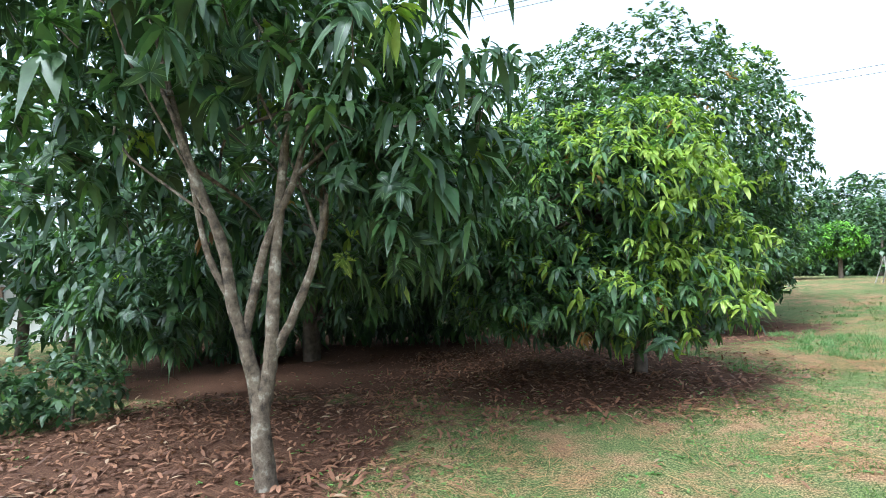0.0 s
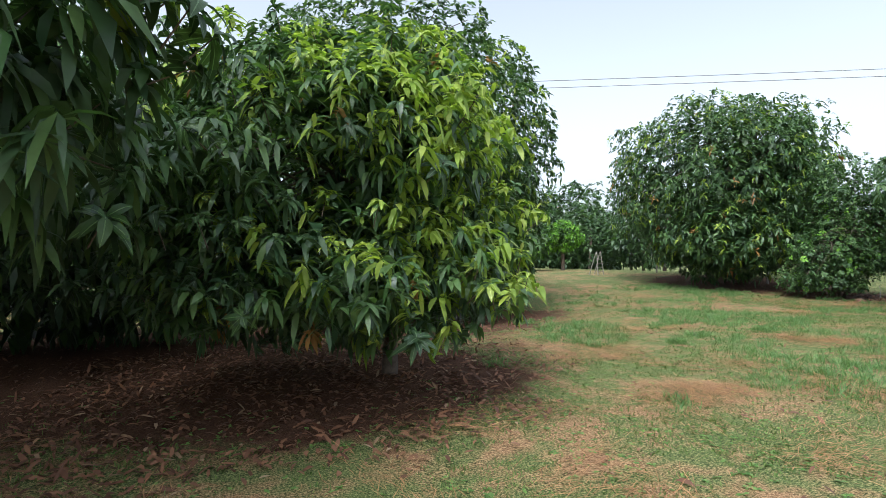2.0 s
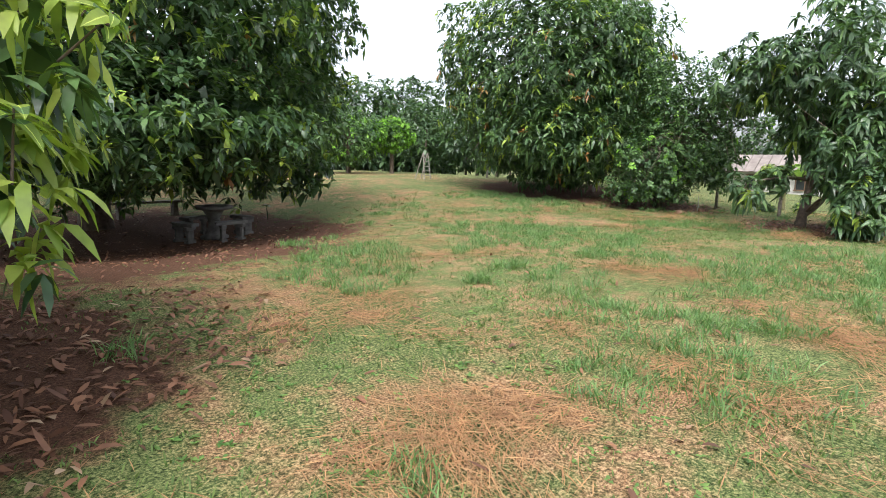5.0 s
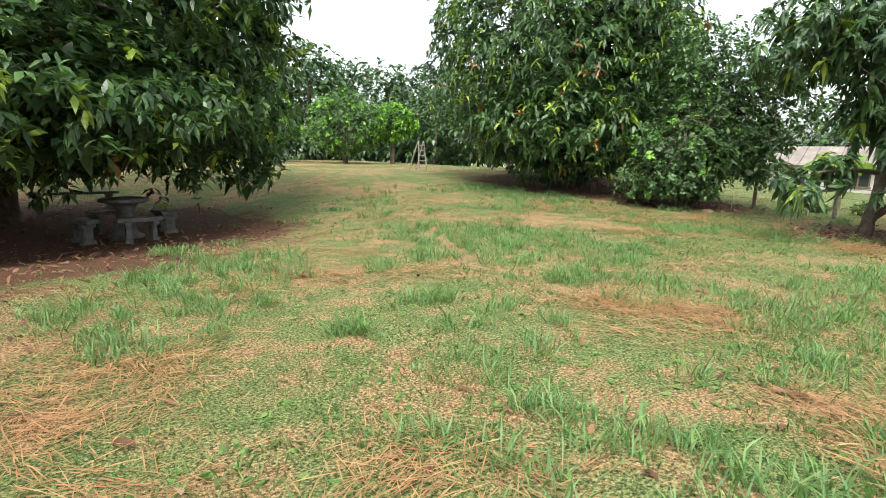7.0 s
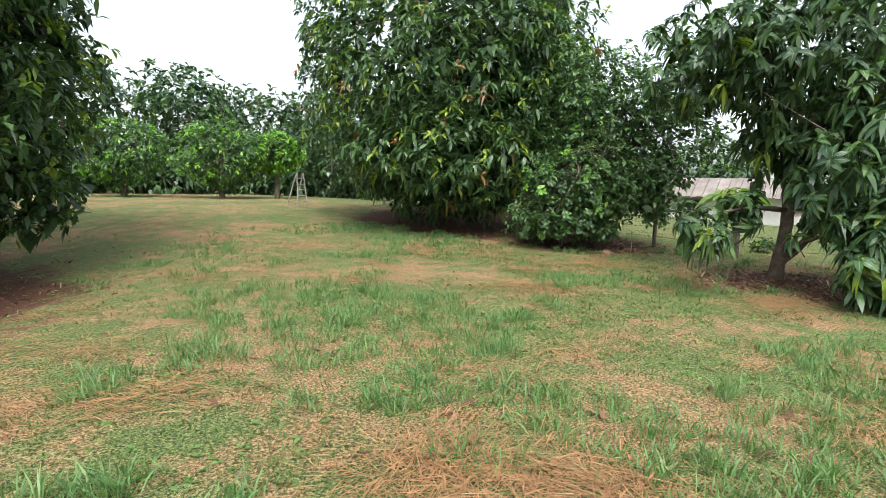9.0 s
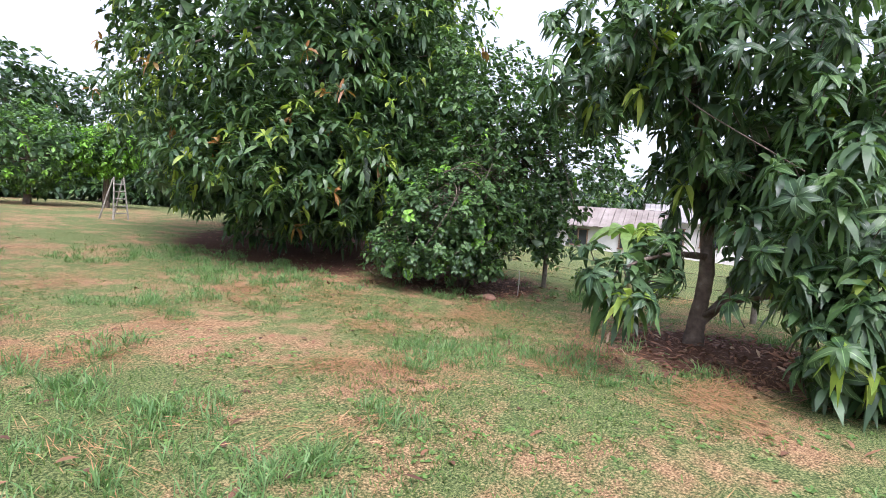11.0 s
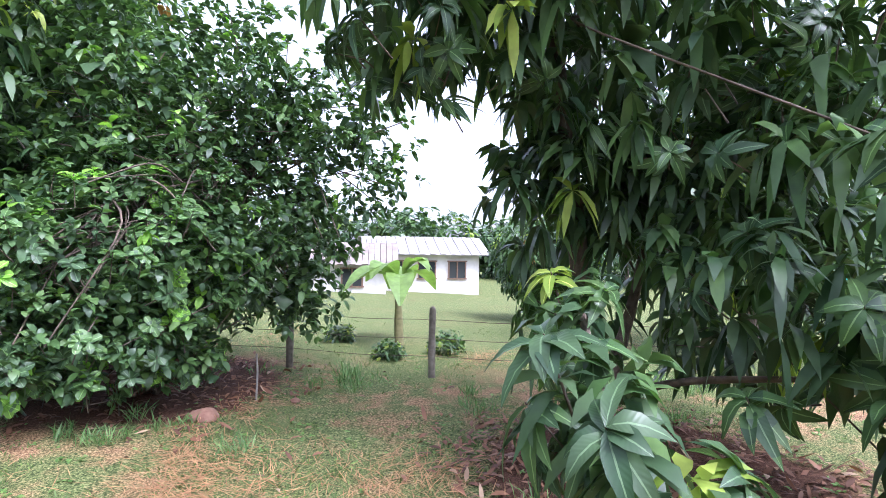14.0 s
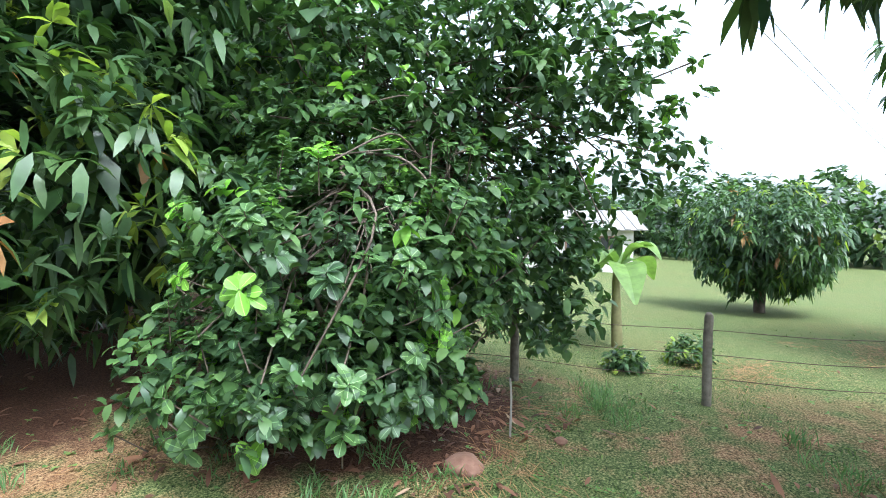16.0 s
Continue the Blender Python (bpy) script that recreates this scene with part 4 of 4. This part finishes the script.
# ---- ground cover ----
def path_points():
    return np.array([(-7.4, -5.5), (-6.8, -3.5), (-5.1, -1.7), (-3.0, -.5), (-1.4, .3), (.7, 1.5), (3.4, 3.0), (5.1, 4.2), (6.5, 5.2), (7.2, 6.5)])


def scatter(n, rng, reach, x0=-14, x1=18, y0=-6, y1=16, power=1.5):
    """Spots on the lawn, thinning out away from the walked line."""
    xy = np.stack([rng.uniform(x0, x1, n * 8), rng.uniform(y0, y1, n * 8)], 1)
    d = np.min(np.linalg.norm(xy[:, None] - path_points()[None], axis=2), axis=1)
    keep = rng.random(len(xy)) < np.exp(-(d / reach) ** power)
    return xy[keep][:n]


def litter_of(xy):
    return np.max([1.1 - np.hypot(xy[:, 0] - a, xy[:, 1] - b) / r for a, b, r in LITTER_SPOTS], axis=0)


def patch(xy, s, seed):
    return np.array([noise.noise(Vector((a * s, b * s, seed))) for a, b in xy])


def on_ground(xy, lift=0.0):
    return np.c_[xy, rise(xy[:, 0], xy[:, 1]) + lift]


def grass_cover():
    rng = np.random.default_rng(21)
    xy = np.concatenate([scatter(32000, rng, 7.0), scatter(20000, rng, 2.4)])
    pn = patch(xy, .55, 2.0) + .5 * patch(xy, 2.0, 4.0)
    keep = (litter_of(xy) + patch(xy, 1.4, 9.0) * .5 < .12 + .3 * rng.random(len(xy))) & (pn > -.18)
    xy, pn = xy[keep], pn[keep]
    per = 3
    base = np.repeat(on_ground(xy, -.01), per, 0) + np.c_[rng.normal(0, .025, (len(xy) * per, 2)), np.zeros(len(xy) * per)]
    n = len(base)
    az = rng.uniform(0, 6.28, n)
    lean = rng.uniform(.25, 1.1, n)
    way = unit(np.stack([np.cos(az) * lean, np.sin(az) * lean, np.ones(n)], 1))
    ht = rng.uniform(.03, .075, n) * (1 + 1.0 * np.clip(np.repeat(pn, per), 0, 1))
    v, p = blades_np(base, way, ht, .007 + .005 * rng.random(n), .3)
    tagged(new("grass", mesh_np("grass", v, p, [GRASS])), "short patchy green grass on the lawn", "grass", kind="stuff")
    # long tufts
    c = scatter(11000, rng, 9.0, -6, 13, -3, 14)
    pn = patch(c, .42, 11.0) + .6 * patch(c, 1.3, 12.0) + .25 * np.clip(1 - np.hypot(c[:, 0] - 2.5, c[:, 1] - 4.5) / 5, 0, 1) - .35 * (c[:, 0] < -1.5)
    c = c[pn > .14][:2000]
    c = np.concatenate([c, np.stack([rng.uniform(7.5, 9.8, 50), rng.uniform(9.3, 11.5, 50)], 1)])
    clumps = np.array([(0.08, 3.70), (0.21, 2.96), (0.96, 2.73), (0.48, 2.13), (1.15, 4.08), (1.49, 3.69), (-0.17, 2.14), (2.67, 4.16), (0.11, 3.74), (0.95, 3.52), (1.51, 2.97), (0.86, 4.12), (2.75, 3.99), (6.95, 5.96), (8.56, 6.02), (9.37, 10.96)])
    c = np.concatenate([c] + [clumps + rng.normal(0, .11, clumps.shape) for k in range(5)])
    c = c[litter_of(c) < .35]
    per = 24
    m = len(c)
    size = np.repeat(rng.uniform(.5, 1.35, m), per)
    base = np.repeat(on_ground(c, -.01), per, 0) + np.c_[rng.normal(0, .05, (m * per, 2)), np.zeros(m * per)]
    n = len(base)
    az, lean = rng.uniform(0, 6.28, n), rng.uniform(.1, .75, n)
    way = unit(np.stack([np.cos(az) * lean, np.sin(az) * lean, np.ones(n)], 1))
    v, p = blades_np(base, way, rng.uniform(.12, .28, n) * size, .010, .4)
    tagged(new("grass_tufts", mesh_np("grass_tufts", v, p, [TUFT])), "longer tufts of green grass standing in the lawn", "grass", kind="stuff")


def weed_cover():
    rng = np.random.default_rng(22)
    xy = scatter(10000, rng, 4.5)
    xy = xy[(litter_of(xy) < .6) & (patch(xy, 1.1, 7.0) > -.05)]
    per = 5
    base = np.repeat(on_ground(xy, .005), per, 0)
    n = len(base)
    az = rng.uniform(0, 6.28, n)
    way = unit(np.stack([np.cos(az), np.sin(az), rng.uniform(.15, .7, n)], 1))
    v, p = blades_np(base, way, rng.uniform(.02, .055, n), .024, .3)
    tagged(new("weeds", mesh_np("weeds", v, p, [WEED])), "small broad-leaved weeds creeping through the lawn", "weeds", kind="stuff")


def straw_cover():
    rng = np.random.default_rng(23)
    c = scatter(2600, rng, 8.0)
    pn = patch(c, .5, 21.0) + .6 * patch(c, 1.6, 22.0)
    c = c[(litter_of(c) < .2) & (pn > .14)][:380]
    heaps = np.array([(-2.50, 0.84), (-3.00, 0.53), (-1.81, 0.84), (-2.20, 0.95), (0.73, 0.00), (1.11, 0.09), (0.35, -0.09), (-1.99, 3.62), (-1.63, 3.40), (2.86, 1.26), (3.25, 0.97), (3.54, 1.27), (3.80, 5.05), (7.62, 3.33), (7.82, 3.55), (7.73, 4.97), (1.65, 2.65), (2.25, 2.65), (2.75, 2.45), (8.44, 7.02), (9.11, 6.69), (9.59, 6.83), (8.70, 7.70), (8.05, 8.08), (8.25, 8.77), (9.42, 6.19), (8.78, 4.83), (9.26, 5.23), (9.00, 3.41), (9.78, 5.38)])
    thick = np.array([(1.36, 0.94), (1.71, 1.25), (-2.13, 1.08), (-2.54, 1.17), (-1.87, 0.99), (1.18, 0.65), (1.39, 0.32), (-0.44, 0.81), (-0.41, 0.35), (-2.44, 3.29), (2.56, 3.08), (2.78, 2.67), (2.43, 3.44), (0.59, 5.53), (1.35, 5.11), (-0.27, 5.20), (-1.72, 3.19), (-1.12, 3.71), (8.25, 3.44), (8.52, 3.70), (8.32, 4.95), (7.71, 7.07), (6.24, 6.36), (7.74, 9.92)])
    c = np.concatenate([c, heaps, heaps + .15] + [thick + rng.normal(0, .12, thick.shape) for k in range(5)])
    per = 85
    n = len(c) * per
    lie = np.repeat(rng.uniform(0, 6.28, len(c)), per)
    xy = np.repeat(c, per, 0) + np.stack([np.cos(lie), np.sin(lie)], 1) * rng.normal(0, .26, (n, 1)) + rng.normal(0, .13, (n, 2))
    az = lie + rng.normal(0, .38, n) + np.pi * (rng.random(n) < .5)
    way = unit(np.stack([np.cos(az), np.sin(az), rng.normal(.05, .1, n)], 1))
    v, p = blades_np(on_ground(xy) + np.c_[np.zeros((n, 2)), rng.uniform(.008, .06, n)], way, rng.uniform(.08, .28, n), .0058, .05)
    tagged(new("straw", mesh_np("straw", v, p, [STRAW])), "dry reddish straw lying in patches on the lawn", "straw", kind="stuff")


def litter_cover():
    rng = np.random.default_rng(24)
    pts = []
    for (x, y, r), n in zip(LITTER_SPOTS, (4200, 5200, 1200, 2600, 1300, 900, 400)):
        a = rng.uniform(0, 6.28, n)
        lobes = np.array([noise.noise(Vector((2.2 * math.cos(t), 2.2 * math.sin(t), r))) for t in a])
        q = r * (1.05 + .45 * lobes) * rng.random(n) ** .6 + np.abs(rng.normal(0, .25, n))
        pts.append(np.stack([x + q * np.cos(a), y + q * np.sin(a)], 1))
    pts.append(scatter(700, rng, 4.5))
    xy = np.concatenate(pts)
    n = len(xy)
    az = rng.uniform(0, 6.28, n)
    way = unit(np.stack([np.cos(az), np.sin(az), rng.normal(.03, .13, n)], 1))
    kind = (rng.random(n) < .05).astype(int)
    v, p, k = joined([leaves_np(on_ground(xy, .02), way, rng.uniform(.06, .15, n), rng.uniform(.022, .045, n), rng.normal(0, .25, n), kind, .35)])
    tagged(new("leaf_litter", mesh_np("leaf_litter", v, p, [LITTER, LITTER_PALE], k)), "curled brown fallen leaves under the trees", "leaf litter", kind="stuff")


grass_cover()
weed_cover()
straw_cover()
litter_cover()


# heap of grey dead palm fronds by the many-stemmed mango
def frond_heap(x, y):
    rng = np.random.default_rng(31)
    n = 260
    az = rng.uniform(0, 6.28, n)
    base = on_ground(np.stack([x + rng.normal(0, .22, n), y + rng.normal(0, .2, n)], 1)) + np.c_[np.zeros((n, 2)), rng.uniform(.02, .28, n)]
    way = unit(np.stack([np.cos(az), np.sin(az), rng.normal(.15, .3, n)], 1))
    v, p, k = joined([leaves_np(base, way, rng.uniform(.25, .6, n), .016, .35, np.zeros(n, int), .3)])
    tagged(new("dead_fronds", mesh_np("dead_fronds", v, p, [DEAD], k)), "heap of grey dried palm fronds on the ground", "dead fronds", kind="stuff")


DEAD = leaf_mat("dead_frond", (0.13, 0.11, 0.095), (0.30, 0.26, 0.23), 0.8, 0.05)
frond_heap(-11.5, -2.35)
